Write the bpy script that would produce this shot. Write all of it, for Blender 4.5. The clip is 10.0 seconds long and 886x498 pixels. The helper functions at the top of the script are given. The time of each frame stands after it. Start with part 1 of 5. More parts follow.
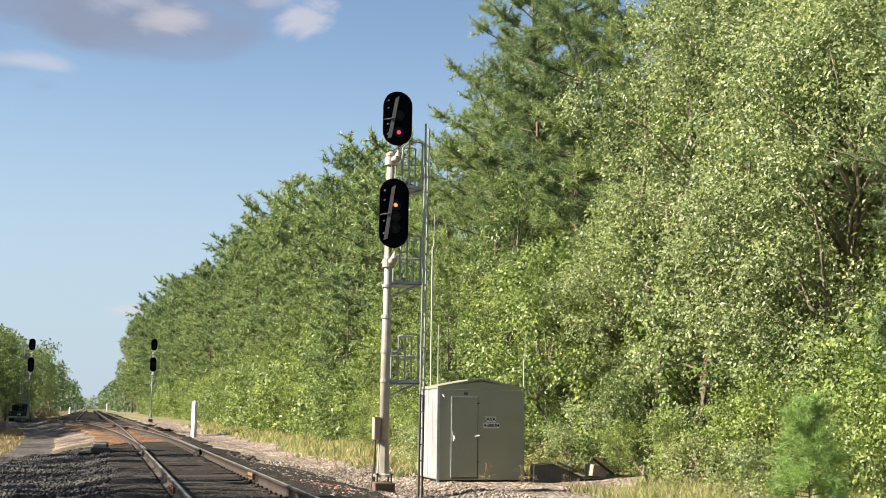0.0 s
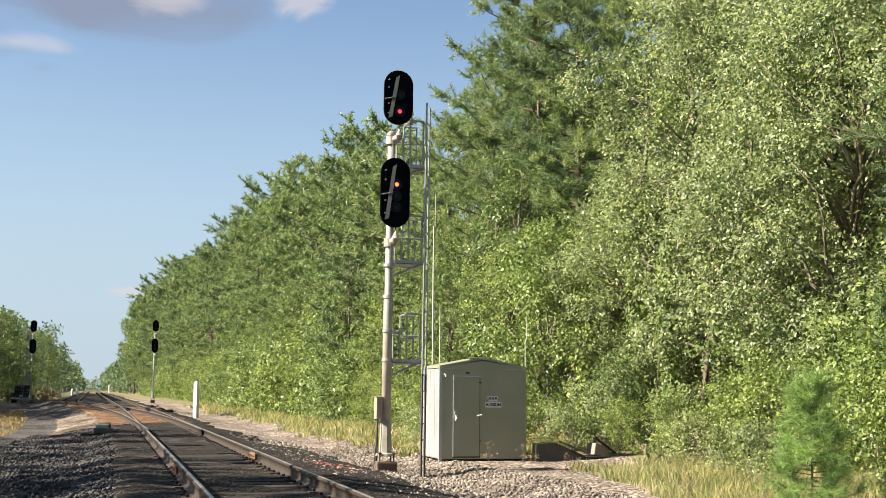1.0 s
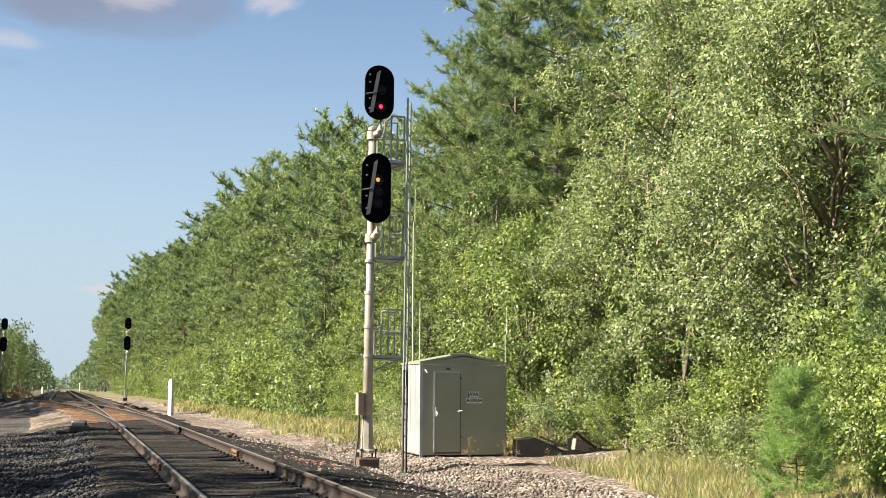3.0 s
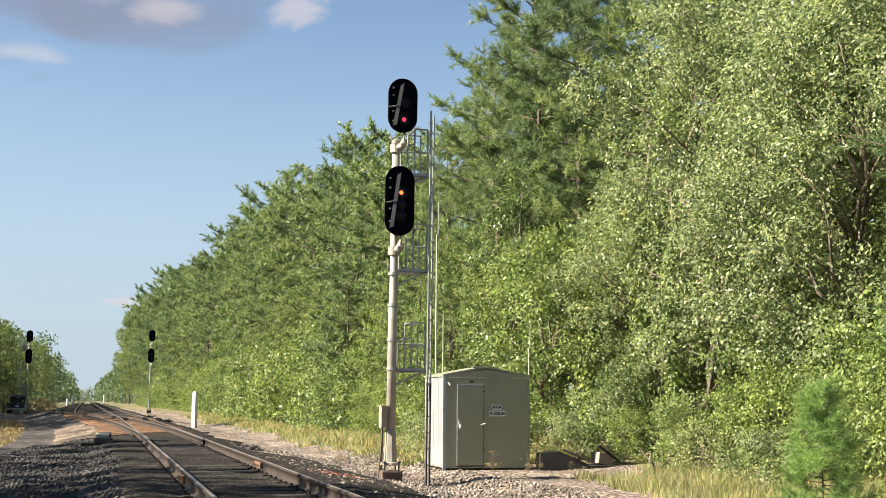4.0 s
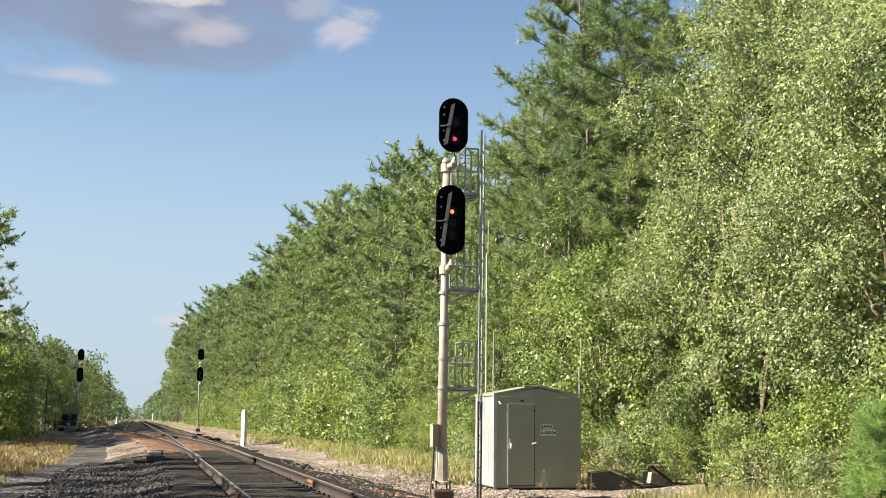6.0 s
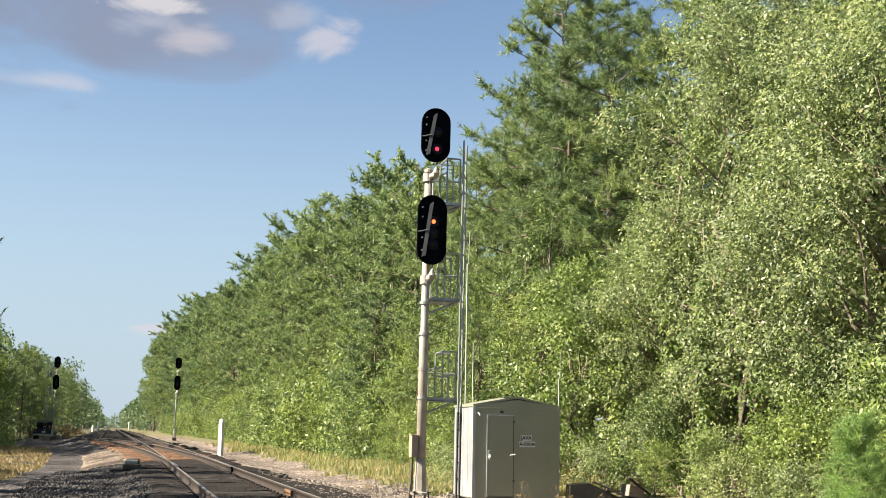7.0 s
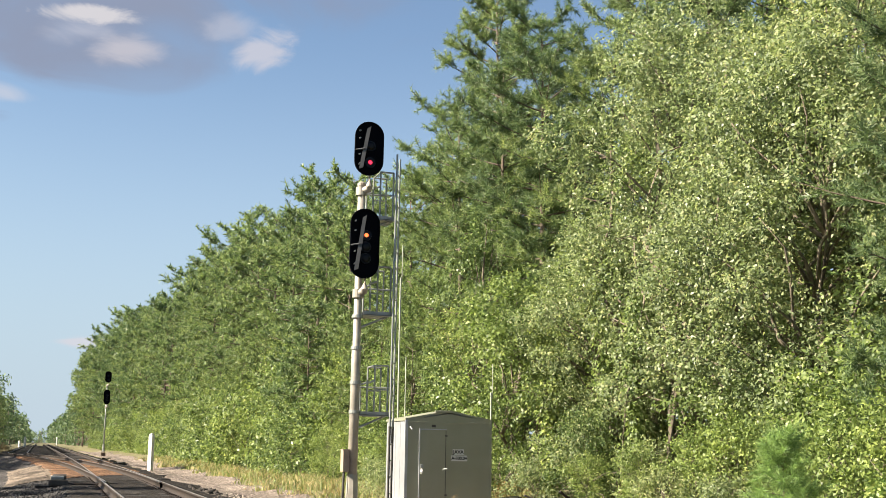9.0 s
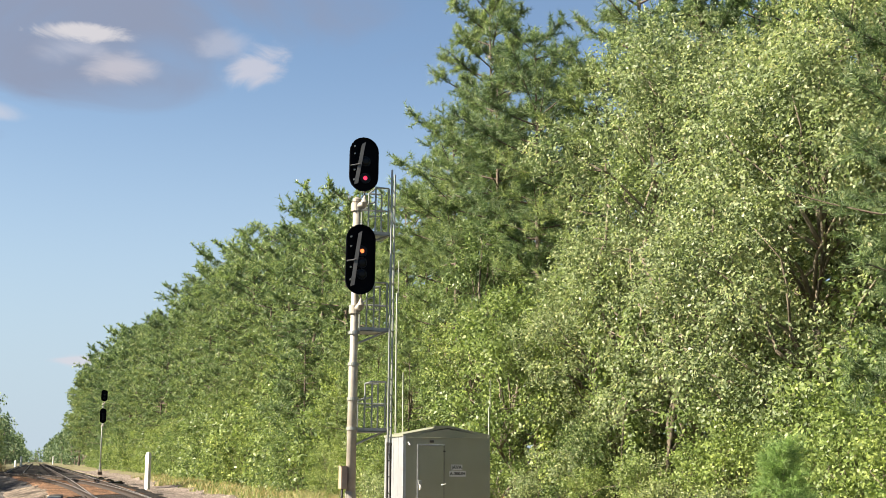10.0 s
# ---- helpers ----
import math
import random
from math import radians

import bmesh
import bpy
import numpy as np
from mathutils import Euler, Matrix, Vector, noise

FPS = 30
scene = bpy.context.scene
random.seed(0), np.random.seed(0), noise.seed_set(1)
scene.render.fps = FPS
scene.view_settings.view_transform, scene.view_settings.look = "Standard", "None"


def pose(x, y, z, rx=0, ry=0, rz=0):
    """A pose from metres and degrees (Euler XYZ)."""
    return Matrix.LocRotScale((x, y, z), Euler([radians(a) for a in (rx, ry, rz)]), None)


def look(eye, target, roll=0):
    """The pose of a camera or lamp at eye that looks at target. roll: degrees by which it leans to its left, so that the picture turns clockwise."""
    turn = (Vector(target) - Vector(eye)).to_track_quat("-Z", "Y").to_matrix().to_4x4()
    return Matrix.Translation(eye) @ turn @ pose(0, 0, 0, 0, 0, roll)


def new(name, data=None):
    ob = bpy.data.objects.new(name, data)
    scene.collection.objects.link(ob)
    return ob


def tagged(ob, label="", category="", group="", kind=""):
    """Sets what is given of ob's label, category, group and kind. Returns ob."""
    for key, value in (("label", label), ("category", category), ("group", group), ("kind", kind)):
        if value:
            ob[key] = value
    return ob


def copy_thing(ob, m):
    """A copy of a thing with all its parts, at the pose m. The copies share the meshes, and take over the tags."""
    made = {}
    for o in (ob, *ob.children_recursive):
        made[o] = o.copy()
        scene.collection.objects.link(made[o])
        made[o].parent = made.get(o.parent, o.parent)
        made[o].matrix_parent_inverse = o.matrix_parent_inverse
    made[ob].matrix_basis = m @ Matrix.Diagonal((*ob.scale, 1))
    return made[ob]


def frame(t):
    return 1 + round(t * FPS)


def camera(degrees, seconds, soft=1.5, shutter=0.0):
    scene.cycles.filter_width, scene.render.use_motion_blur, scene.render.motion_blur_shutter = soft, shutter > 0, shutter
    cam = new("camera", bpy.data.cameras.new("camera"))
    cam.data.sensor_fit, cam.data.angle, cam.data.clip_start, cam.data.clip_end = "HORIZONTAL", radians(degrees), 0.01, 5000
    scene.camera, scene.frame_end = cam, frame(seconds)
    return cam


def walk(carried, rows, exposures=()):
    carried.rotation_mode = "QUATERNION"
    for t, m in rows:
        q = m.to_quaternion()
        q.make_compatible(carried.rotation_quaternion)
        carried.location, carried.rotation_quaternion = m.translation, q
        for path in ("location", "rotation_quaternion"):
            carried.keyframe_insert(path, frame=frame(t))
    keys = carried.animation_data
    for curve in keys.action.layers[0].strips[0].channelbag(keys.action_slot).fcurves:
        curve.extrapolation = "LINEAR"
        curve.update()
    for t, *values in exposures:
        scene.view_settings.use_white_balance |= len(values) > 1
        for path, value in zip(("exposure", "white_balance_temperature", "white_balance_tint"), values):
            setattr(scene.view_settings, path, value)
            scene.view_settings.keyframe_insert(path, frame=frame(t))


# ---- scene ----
cam = camera(40.1, 10.0, soft=0.7)
PATH = [
    (0, (-0.019, -0.084, 1.187), (5.151, 19.051, 3.877), 0.7),
    (0.5, (-0.006, -0.055, 1.180), (5.113, 19.109, 3.720), 0.7),
    (1, (-0.022, -0.040, 1.171), (5.147, 19.125, 3.541), 0.5),
    (1.5, (-0.063, 0.035, 1.167), (5.297, 19.174, 3.407), 0.2),
    (2, (-0.117, 0.036, 1.168), (5.454, 19.121, 3.348), 0.1),
    (3.5, (-0.185, 0.074, 1.147), (5.397, 19.118, 3.577), 0.3),
    (4, (-0.189, 0.062, 1.149), (5.060, 19.199, 3.679), 0.4),
    (4.5, (-0.197, 0.061, 1.150), (4.711, 19.271, 3.770), 0.3),
    (5, (-0.228, 0.059, 1.148), (4.378, 19.333, 3.818), 0.3),
    (5.5, (-0.271, 0.031, 1.145), (4.185, 19.331, 3.885), 0.5),
    (7, (-0.311, 0.088, 1.123), (4.508, 19.256, 4.143), 1.1),
    (7.5, (-0.328, 0.073, 1.114), (4.803, 19.168, 4.164), 1),
    (8, (-0.317, 0.051, 1.110), (5.105, 19.062, 4.160), 1),
    (8.5, (-0.295, 0.058, 1.115), (5.369, 18.984, 4.225), 1),
    (9, (-0.268, 0.082, 1.130), (5.568, 18.932, 4.390), 0.9),
    (9.5, (-0.288, 0.070, 1.133), (5.620, 18.861, 4.573), 0.5),
    (10, (-0.272, 0.116, 1.150), (5.626, 18.907, 4.640), 0.2),
]
walk(cam, [(t, look(e, g, r)) for t, e, g, r in PATH])


# ---- light and sky ----
SUN_AZ, SUN_EL = -89.5, 36.0      # degrees from the track's direction (+y) towards +x


def node_tree(m):
    m.use_nodes = True
    nt = m.node_tree
    nt.nodes.clear()
    return nt, nt.nodes, nt.links


def nd(nt, kind, **kw):
    n = nt.nodes.new(kind)
    for k, v in kw.items():
        if k in n.inputs:
            n.inputs[k].default_value = v
    return n


def build_world():
    w = bpy.data.worlds.new("world")
    scene.world = w
    nt, N, L = node_tree(w)
    out = N.new("ShaderNodeOutputWorld")
    bg = N.new("ShaderNodeBackground")
    bg.inputs["Strength"].default_value = 0.0425
    sky = N.new("ShaderNodeTexSky")
    sky.sky_type = "NISHITA"
    sky.sun_disc = False
    sky.sun_elevation = radians(SUN_EL)
    sky.sun_rotation = radians(SUN_AZ)
    sky.air_density, sky.dust_density, sky.ozone_density = 1.0, 0.1, 1.0
    geo = N.new("ShaderNodeTexCoord")
    # clouds: noise over the plane that the sky's directions meet at cloud height
    sep = N.new("ShaderNodeSeparateXYZ")
    L.new(geo.outputs["Generated"], sep.inputs[0])
    zc = N.new("ShaderNodeMath"); zc.operation = "MAXIMUM"; zc.inputs[1].default_value = 0.03
    L.new(sep.outputs["Z"], zc.inputs[0])
    dv = N.new("ShaderNodeVectorMath"); dv.operation = "DIVIDE"
    cz = N.new("ShaderNodeCombineXYZ")
    for i in range(3):
        L.new(zc.outputs[0], cz.inputs[i])
    L.new(geo.outputs["Generated"], dv.inputs[0])
    L.new(cz.outputs[0], dv.inputs[1])

    def cloud(centre, radius, soft, scale, rough, seed):
        """Cover of one bank of cloud round a point of the cloud plane."""
        mp = N.new("ShaderNodeMapping")
        mp.inputs["Location"].default_value = (seed, seed * 0.7, 0)
        mp.inputs["Scale"].default_value = (scale, scale * 0.55, 1)
        L.new(dv.outputs[0], mp.inputs[0])
        ns = N.new("ShaderNodeTexNoise")
        ns.inputs["Scale"].default_value = 1.0
        ns.inputs["Detail"].default_value = 7
        ns.inputs["Roughness"].default_value = rough
        ns.inputs["Distortion"].default_value = 0.8
        L.new(mp.outputs[0], ns.inputs["Vector"])
        sub = N.new("ShaderNodeVectorMath"); sub.operation = "SUBTRACT"
        sub.inputs[1].default_value = (*centre, 1)
        L.new(dv.outputs[0], sub.inputs[0])
        sc = N.new("ShaderNodeVectorMath"); sc.operation = "DIVIDE"
        sc.inputs[1].default_value = (*radius, 1)
        L.new(sub.outputs[0], sc.inputs[0])
        ln = N.new("ShaderNodeVectorMath"); ln.operation = "LENGTH"
        L.new(sc.outputs[0], ln.inputs[0])
        fall = N.new("ShaderNodeMapRange")
        fall.inputs["From Min"].default_value, fall.inputs["From Max"].default_value = 0.0, 1.6
        fall.inputs["To Min"].default_value, fall.inputs["To Max"].default_value = 0.60, -0.5
        L.new(ln.outputs["Value"], fall.inputs["Value"])
        ad = N.new("ShaderNodeMath"); ad.operation = "ADD"
        L.new(ns.outputs["Fac"], ad.inputs[0])
        L.new(fall.outputs[0], ad.inputs[1])
        st = N.new("ShaderNodeMapRange"); st.interpolation_type = "SMOOTHSTEP"
        st.inputs["From Min"].default_value, st.inputs["From Max"].default_value = 0.52, 0.52 + soft
        L.new(ad.outputs[0], st.inputs["Value"])
        return st.outputs[0]

    # pale haze low over the horizon
    hz = N.new("ShaderNodeMapRange"); hz.interpolation_type = "SMOOTHSTEP"
    hz.inputs["From Min"].default_value, hz.inputs["From Max"].default_value = 0.0, 0.34
    hz.inputs["To Min"].default_value, hz.inputs["To Max"].default_value = 0.92, 0.0
    L.new(sep.outputs["Z"], hz.inputs["Value"])
    hm = N.new("ShaderNodeMix"); hm.data_type = "RGBA"
    L.new(hz.outputs[0], hm.inputs["Factor"])
    L.new(sky.outputs[0], hm.inputs["A"])
    hm.inputs["B"].default_value = (3.15, 3.95, 4.75, 1)
    col = hm.outputs["Result"]

    def over(base, fac, colour, most):
        k = N.new("ShaderNodeMath"); k.operation = "MULTIPLY"; k.inputs[1].default_value = most
        L.new(fac, k.inputs[0])
        mx = N.new("ShaderNodeMix"); mx.data_type = "RGBA"
        L.new(k.outputs[0], mx.inputs["Factor"])
        L.new(base, mx.inputs["A"])
        mx.inputs["B"].default_value = (*colour, 1)
        return mx.outputs["Result"]

    # white puffs at the bank's lower edge, then the grey bank itself, thin veils low down
    col = over(col, cloud((-0.5, 1.9), (1.38, 2.05), 0.30, 1.9, 0.5, 1.3), (1.85, 2.1, 2.85), 0.92)
    col = over(col, cloud((0.44, 2.98), (0.10, 0.24), 0.45, 6.5, 0.66, 3.1), (4.2, 4.1, 4.5), 0.75)
    col = over(col, cloud((0.33, 2.85), (0.12, 0.16), 0.5, 5.5, 0.6, 9.1), (3.9, 3.9, 4.4), 0.45)
    col = over(col, cloud((0.10, 3.10), (0.13, 0.22), 0.5, 5.5, 0.6, 7.7), (4.1, 3.9, 4.2), 0.7)
    col = over(col, cloud((0.0, 2.86), (0.14, 0.10), 0.35, 6.5, 0.66, 4.4), (4.8, 4.6, 4.7), 0.85)
    col = over(col, cloud((-0.02, 3.0), (0.16, 0.14), 0.6, 5.0, 0.6, 6.1), (3.9, 3.9, 4.4), 0.5)
    col = over(col, cloud((-0.30, 3.62), (0.22, 0.14), 0.6, 3.6, 0.5, 2.2), (4.2, 4.2, 4.6), 0.6)
    col = over(col, cloud((0.16, 12.6), (0.35, 1.5), 0.5, 1.4, 0.5, 5.0), (4.6, 4.4, 4.7), 0.7)
    L.new(col, bg.inputs["Color"])
    L.new(bg.outputs[0], out.inputs[0])


build_world()
sun_data = bpy.data.lights.new("sun", "SUN")
sun_data.energy, sun_data.angle, sun_data.color = 5.0, radians(0.6), (1.0, 0.90, 0.72)
sun = new("sun", sun_data)
sun.matrix_world = look((0, 0, 0), tuple(-v for v in (
    math.sin(radians(SUN_AZ)) * math.cos(radians(SUN_EL)), math.cos(radians(SUN_AZ)) * math.cos(radians(SUN_EL)), math.sin(radians(SUN_EL)))))
scene.view_settings.exposure = 1.90


# ---- the lie of the land ----
def cx(y):
    """The main track's centre line: straight by the camera, bending gently away."""
    if y < 10:
        return 1.69
    if y < 90:
        return 1.69 - 0.0155 * (y - 10) ** 2 / 160
    return 1.69 - 0.0155 * (40 + y - 90)


def rise(y):
    return 0.0016 * max(0.0, y - 30)


def spread(y):
    """How far the branch track has left the main track."""
    if y < 32:
        return 0.0
    if y < 92:
        return 0.0007 * (y - 32) ** 2
    if y < 100:
        return 2.52 + 0.13 * (y - 92)
    if y < 112:
        k = (y - 100) / 12
        return 3.56 + 0.13 * 12 * (k - k * k / 2)
    return 4.34


def lerp(pts, v):
    if v <= pts[0][0]:
        return pts[0][1]
    for (a, p), (b, q) in zip(pts, pts[1:]):
        if v <= b:
            return p + (q - p) * (v - a) / (b - a)
    return pts[-1][1]


def land(x, y):
    """Height of the bare ground."""
    u = x - cx(y)
    far = lerp([(35, 0), (110, 1)], y)
    left = spread(y)
    base = lerp([(-60, 0.1), (-14, -0.1), (-7, -0.20), (-3.6, -0.18), (-2.2, -0.14), (-1.7, -0.03), (-1.1, -0.03), (-0.95, -0.05), (0.95, -0.05), (1.1, -0.03), (1.6, -0.04), (2.3, -0.13), (3.3, -0.26),
                 (3.9, -0.40), (4.6, -0.36), (5.2, -0.25), (7.5, -0.26), (9.0, -0.15), (12, 0.05), (60, 0.4)], u if u > 0 else min(0.0, u + left))
    bump = 0.05 * noise.noise((x * 0.35, y * 0.3, 0)) + 0.025 * noise.noise((x * 1.3, y * 1.1, 4))
    mound = 0.0
    if u < -2.0 - left:
        mound = 0.16 * max(0.0, noise.noise((x * 0.5 + 3, y * 0.16, 9))) * lerp([(20, 0), (34, 1), (70, 1), (90, 0.3)], y)
    if abs(u) < 2.2:
        bump *= 0.3
    if y > 300 or abs(x) > 80:
        bump = 0
    if u + left < -2.2 and y > 30:
        base -= lerp([(2.2, 0.0), (3.4, 0.26), (7.0, 0.20), (12.0, 0.0)], -u - left) * lerp([(34, 0), (48, 1), (105, 1), (135, 0)], y)
    return base + bump + mound + rise(min(y, 900)) + far * (0.22 if u > 2.2 else 0.08 if u < -2.2 else 0.0) * min(1.0, abs(u) / 4)


# ---- materials ----
def coords(nt, scale=1.0, obj=True):
    tc = nt.nodes.new("ShaderNodeTexCoord")
    mp = nt.nodes.new("ShaderNodeMapping")
    mp.inputs["Scale"].default_value = (scale,) * 3 if isinstance(scale, (int, float)) else scale
    nt.links.new(tc.outputs["Object"], mp.inputs[0])
    return mp.outputs[0]


def noise_fac(nt, vec, scale, detail=4, rough=0.55):
    n = nt.nodes.new("ShaderNodeTexNoise")
    n.inputs["Scale"].default_value, n.inputs["Detail"].default_value, n.inputs["Roughness"].default_value = scale, detail, rough
    nt.links.new(vec, n.inputs["Vector"])
    return n.outputs["Fac"]


def ramp(nt, fac, stops):
    r = nt.nodes.new("ShaderNodeValToRGB")
    el = r.color_ramp.elements
    while len(el) < len(stops):
        el.new(0.5)
    for e, (p, c) in zip(el, stops):
        e.position, e.color = p, (*c, 1)
    nt.links.new(fac, r.inputs[0])
    return r.outputs[0]


def mixc(nt, fac, a, b, mode="MIX"):
    m = nt.nodes.new("ShaderNodeMix")
    m.data_type, m.blend_type = "RGBA", mode
    for sock, v in (("Factor", fac), ("A", a), ("B", b)):
        s = m.inputs[sock]
        if isinstance(v, bpy.types.NodeSocket):
            nt.links.new(v, s)
        elif sock == "Factor":
            s.default_value = v
        else:
            s.default_value = (*v, 1)
    return m.outputs["Result"]


def surface(name, stops, scale=3.0, rough=0.7, metal=0.0, bump=0.2, fine=40.0, fine_amount=0.35, dist=0.01, island=0.0, per_object=0.0, spec=0.5):
    """Broad stains from a ramp, fine grain multiplied on it, relief from both."""
    m = bpy.data.materials.new(name)
    nt, N, L = node_tree(m)
    out = N.new("ShaderNodeOutputMaterial")
    bs = N.new("ShaderNodeBsdfPrincipled")
    vec = coords(nt)
    broad = noise_fac(nt, vec, scale, 5)
    grain = noise_fac(nt, vec, fine, 3, 0.65)
    col = ramp(nt, broad, stops)
    g = ramp(nt, grain, [(0.3, (1 - fine_amount,) * 3), (0.7, (1 + 0 * fine_amount,) * 3)])
    col = mixc(nt, 1.0, col, g, "MULTIPLY")
    for src, amount in (("island", island), ("object", per_object)):
        if amount:
            if src == "island":
                rnd = N.new("ShaderNodeNewGeometry").outputs["Random Per Island"]
            else:
                rnd = N.new("ShaderNodeObjectInfo").outputs["Random"]
            v = ramp(nt, rnd, [(0.0, (1 - amount,) * 3), (1.0, (1 + amount * 0.0,) * 3)])
            col = mixc(nt, 1.0, col, v, "MULTIPLY")
    L.new(col, bs.inputs["Base Color"])
    bs.inputs["Roughness"].default_value, bs.inputs["Metallic"].default_value = rough, metal
    bs.inputs["Specular IOR Level"].default_value = spec
    bp = N.new("ShaderNodeBump")
    bp.inputs["Strength"].default_value, bp.inputs["Distance"].default_value = bump, dist
    L.new(grain, bp.inputs["Height"])
    L.new(bp.outputs[0], bs.inputs["Normal"])
    L.new(bs.outputs[0], out.inputs[0])
    return m


def gravel(name, dark, light, scale=14.0, stain=(0.6, 1.0), bump=0.9):
    """Packed angular stones: a cell and a tone for each, dark joints, broad stains."""
    m = bpy.data.materials.new(name)
    nt, N, L = node_tree(m)
    out = N.new("ShaderNodeOutputMaterial")
    bs = N.new("ShaderNodeBsdfPrincipled")
    vec = coords(nt)
    warp = N.new("ShaderNodeVectorMath"); warp.operation = "ADD"
    wn = N.new("ShaderNodeTexNoise"); wn.inputs["Scale"].default_value = 9
    L.new(vec, wn.inputs["Vector"])
    ws = N.new("ShaderNodeVectorMath"); ws.operation = "SCALE"; ws.inputs["Scale"].default_value = 0.06
    L.new(wn.outputs["Color"], ws.inputs[0])
    L.new(vec, warp.inputs[0]); L.new(ws.outputs[0], warp.inputs[1])
    v = N.new("ShaderNodeTexVoronoi"); v.inputs["Scale"].default_value = scale
    L.new(warp.outputs[0], v.inputs["Vector"])
    sp = N.new("ShaderNodeSeparateColor")
    L.new(v.outputs["Color"], sp.inputs[0])
    mid = tuple((p + q) / 2 for p, q in zip(dark, light))
    col = ramp(nt, sp.outputs[0], [(0.0, dark), (0.6, mid), (1.0, light)])
    col = mixc(nt, 1.0, col, ramp(nt, v.outputs["Distance"], [(0.25, (1, 1, 1)), (0.75, (0.35, 0.33, 0.31))]), "MULTIPLY")
    st = noise_fac(nt, vec, 0.45, 5, 0.6)
    col = mixc(nt, 1.0, col, ramp(nt, st, [(0.36, (stain[0],) * 3), (0.62, (stain[1],) * 3)]), "MULTIPLY")
    L.new(col, bs.inputs["Base Color"])
    bs.inputs["Roughness"].default_value = 0.95
    bs.inputs["Specular IOR Level"].default_value = 0.2
    bp = N.new("ShaderNodeBump"); bp.invert = True
    bp.inputs["Strength"].default_value, bp.inputs["Distance"].default_value = bump, 0.05
    L.new(v.outputs["Distance"], bp.inputs["Height"])
    L.new(bp.outputs[0], bs.inputs["Normal"])
    L.new(bs.outputs[0], out.inputs[0])
    return m


def leaf_material(name, stops, trans=0.35, rough=0.5, patch=0.35, vary=1.0):
    """Leaves that let light through; each leaf and each region of the crown differs a little."""
    m = bpy.data.materials.new(name)
    nt, N, L = node_tree(m)
    out = N.new("ShaderNodeOutputMaterial")
    rnd = N.new("ShaderNodeNewGeometry").outputs["Random Per Island"]
    col = ramp(nt, rnd, stops)
    vec = coords(nt)
    reg = noise_fac(nt, vec, 0.55, 3)
    col = mixc(nt, 1.0, col, ramp(nt, reg, [(0.3, (1 - patch, 1 - patch * 0.8, 1 - patch)), (0.7, (1.0, 1.0, 1.0))]), "MULTIPLY")
    clump = noise_fac(nt, vec, 1.9, 2)
    col = mixc(nt, 1.0, col, ramp(nt, clump, [(0.35, (0.78, 0.80, 0.80)), (0.5, (1.0, 1.0, 1.0)), (0.66, (1.22, 1.18, 1.05))]), "MULTIPLY")
    ob = N.new("ShaderNodeObjectInfo").outputs["Random"]
    col = mixc(nt, 1.0, col, ramp(nt, ob, [(0.0, tuple(1 - vary * v for v in (0.36, 0.30, 0.26))), (0.45, (1.0, 1.0, 0.98)), (1.0, (1.08, 1.04, 0.94))]), "MULTIPLY")
    bs = N.new("ShaderNodeBsdfPrincipled")
    bs.inputs["Roughness"].default_value = rough
    bs.inputs["Specular IOR Level"].default_value = 0.35
    L.new(col, bs.inputs["Base Color"])
    tr = N.new("ShaderNodeBsdfTranslucent")
    L.new(mixc(nt, 1.0, col, (1.15, 1.22, 0.85), "MULTIPLY"), tr.inputs["Color"])
    mx = N.new("ShaderNodeMixShader")
    mx.inputs[0].default_value = trans
    L.new(bs.outputs[0], mx.inputs[1])
    L.new(tr.outputs[0], mx.inputs[2])
    L.new(mx.outputs[0], out.inputs[0])
    return m


def glow(name, colour, strength):
    m = bpy.data.materials.new(name)
    nt, N, L = node_tree(m)
    out = N.new("ShaderNodeOutputMaterial")
    em = N.new("ShaderNodeEmission")
    em.inputs[0].default_value, em.inputs[1].default_value = (*colour, 1), strength
    L.new(em.outputs[0], out.inputs[0])
    return m


M = {}
M["needle"] = leaf_material("pine_needles", [(0.0, (0.085, 0.125, 0.060)), (0.5, (0.195, 0.26, 0.115)), (0.85, (0.30, 0.365, 0.165)), (1.0, (0.40, 0.42, 0.21))], 0.36, 0.42, 0.25)
M["needle_young"] = leaf_material("young_needles", [(0.0, (0.06, 0.12, 0.04)), (1.0, (0.36, 0.50, 0.17))], 0.38, 0.45, 0.15, 0.1)
M["leaf_olive"] = leaf_material("olive_leaves", [(0.0, (0.115, 0.145, 0.075)), (0.5, (0.265, 0.315, 0.165)), (0.85, (0.38, 0.42, 0.23)), (1.0, (0.49, 0.46, 0.28))], 0.43, 0.42, 0.25, 0.25)
M["leaf_green"] = leaf_material("green_leaves", [(0.0, (0.08, 0.115, 0.048)), (0.5, (0.205, 0.265, 0.098)), (0.85, (0.33, 0.39, 0.15)), (1.0, (0.45, 0.47, 0.21))], 0.38, 0.40, 0.35)
M["leaf_light"] = leaf_material("light_leaves", [(0.0, (0.10, 0.14, 0.05)), (0.6, (0.26, 0.325, 0.11)), (1.0, (0.42, 0.47, 0.18))], 0.40, 0.40, 0.3, 0.5)
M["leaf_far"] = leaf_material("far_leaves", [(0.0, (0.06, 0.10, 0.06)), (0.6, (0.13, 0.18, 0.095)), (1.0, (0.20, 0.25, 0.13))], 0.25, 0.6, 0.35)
M["dry"] = leaf_material("dry_stalks", [(0.0, (0.202, 0.133, 0.073)), (0.6, (0.331, 0.237, 0.126)), (1.0, (0.425, 0.331, 0.185))], 0.25, 0.7, 0.2)
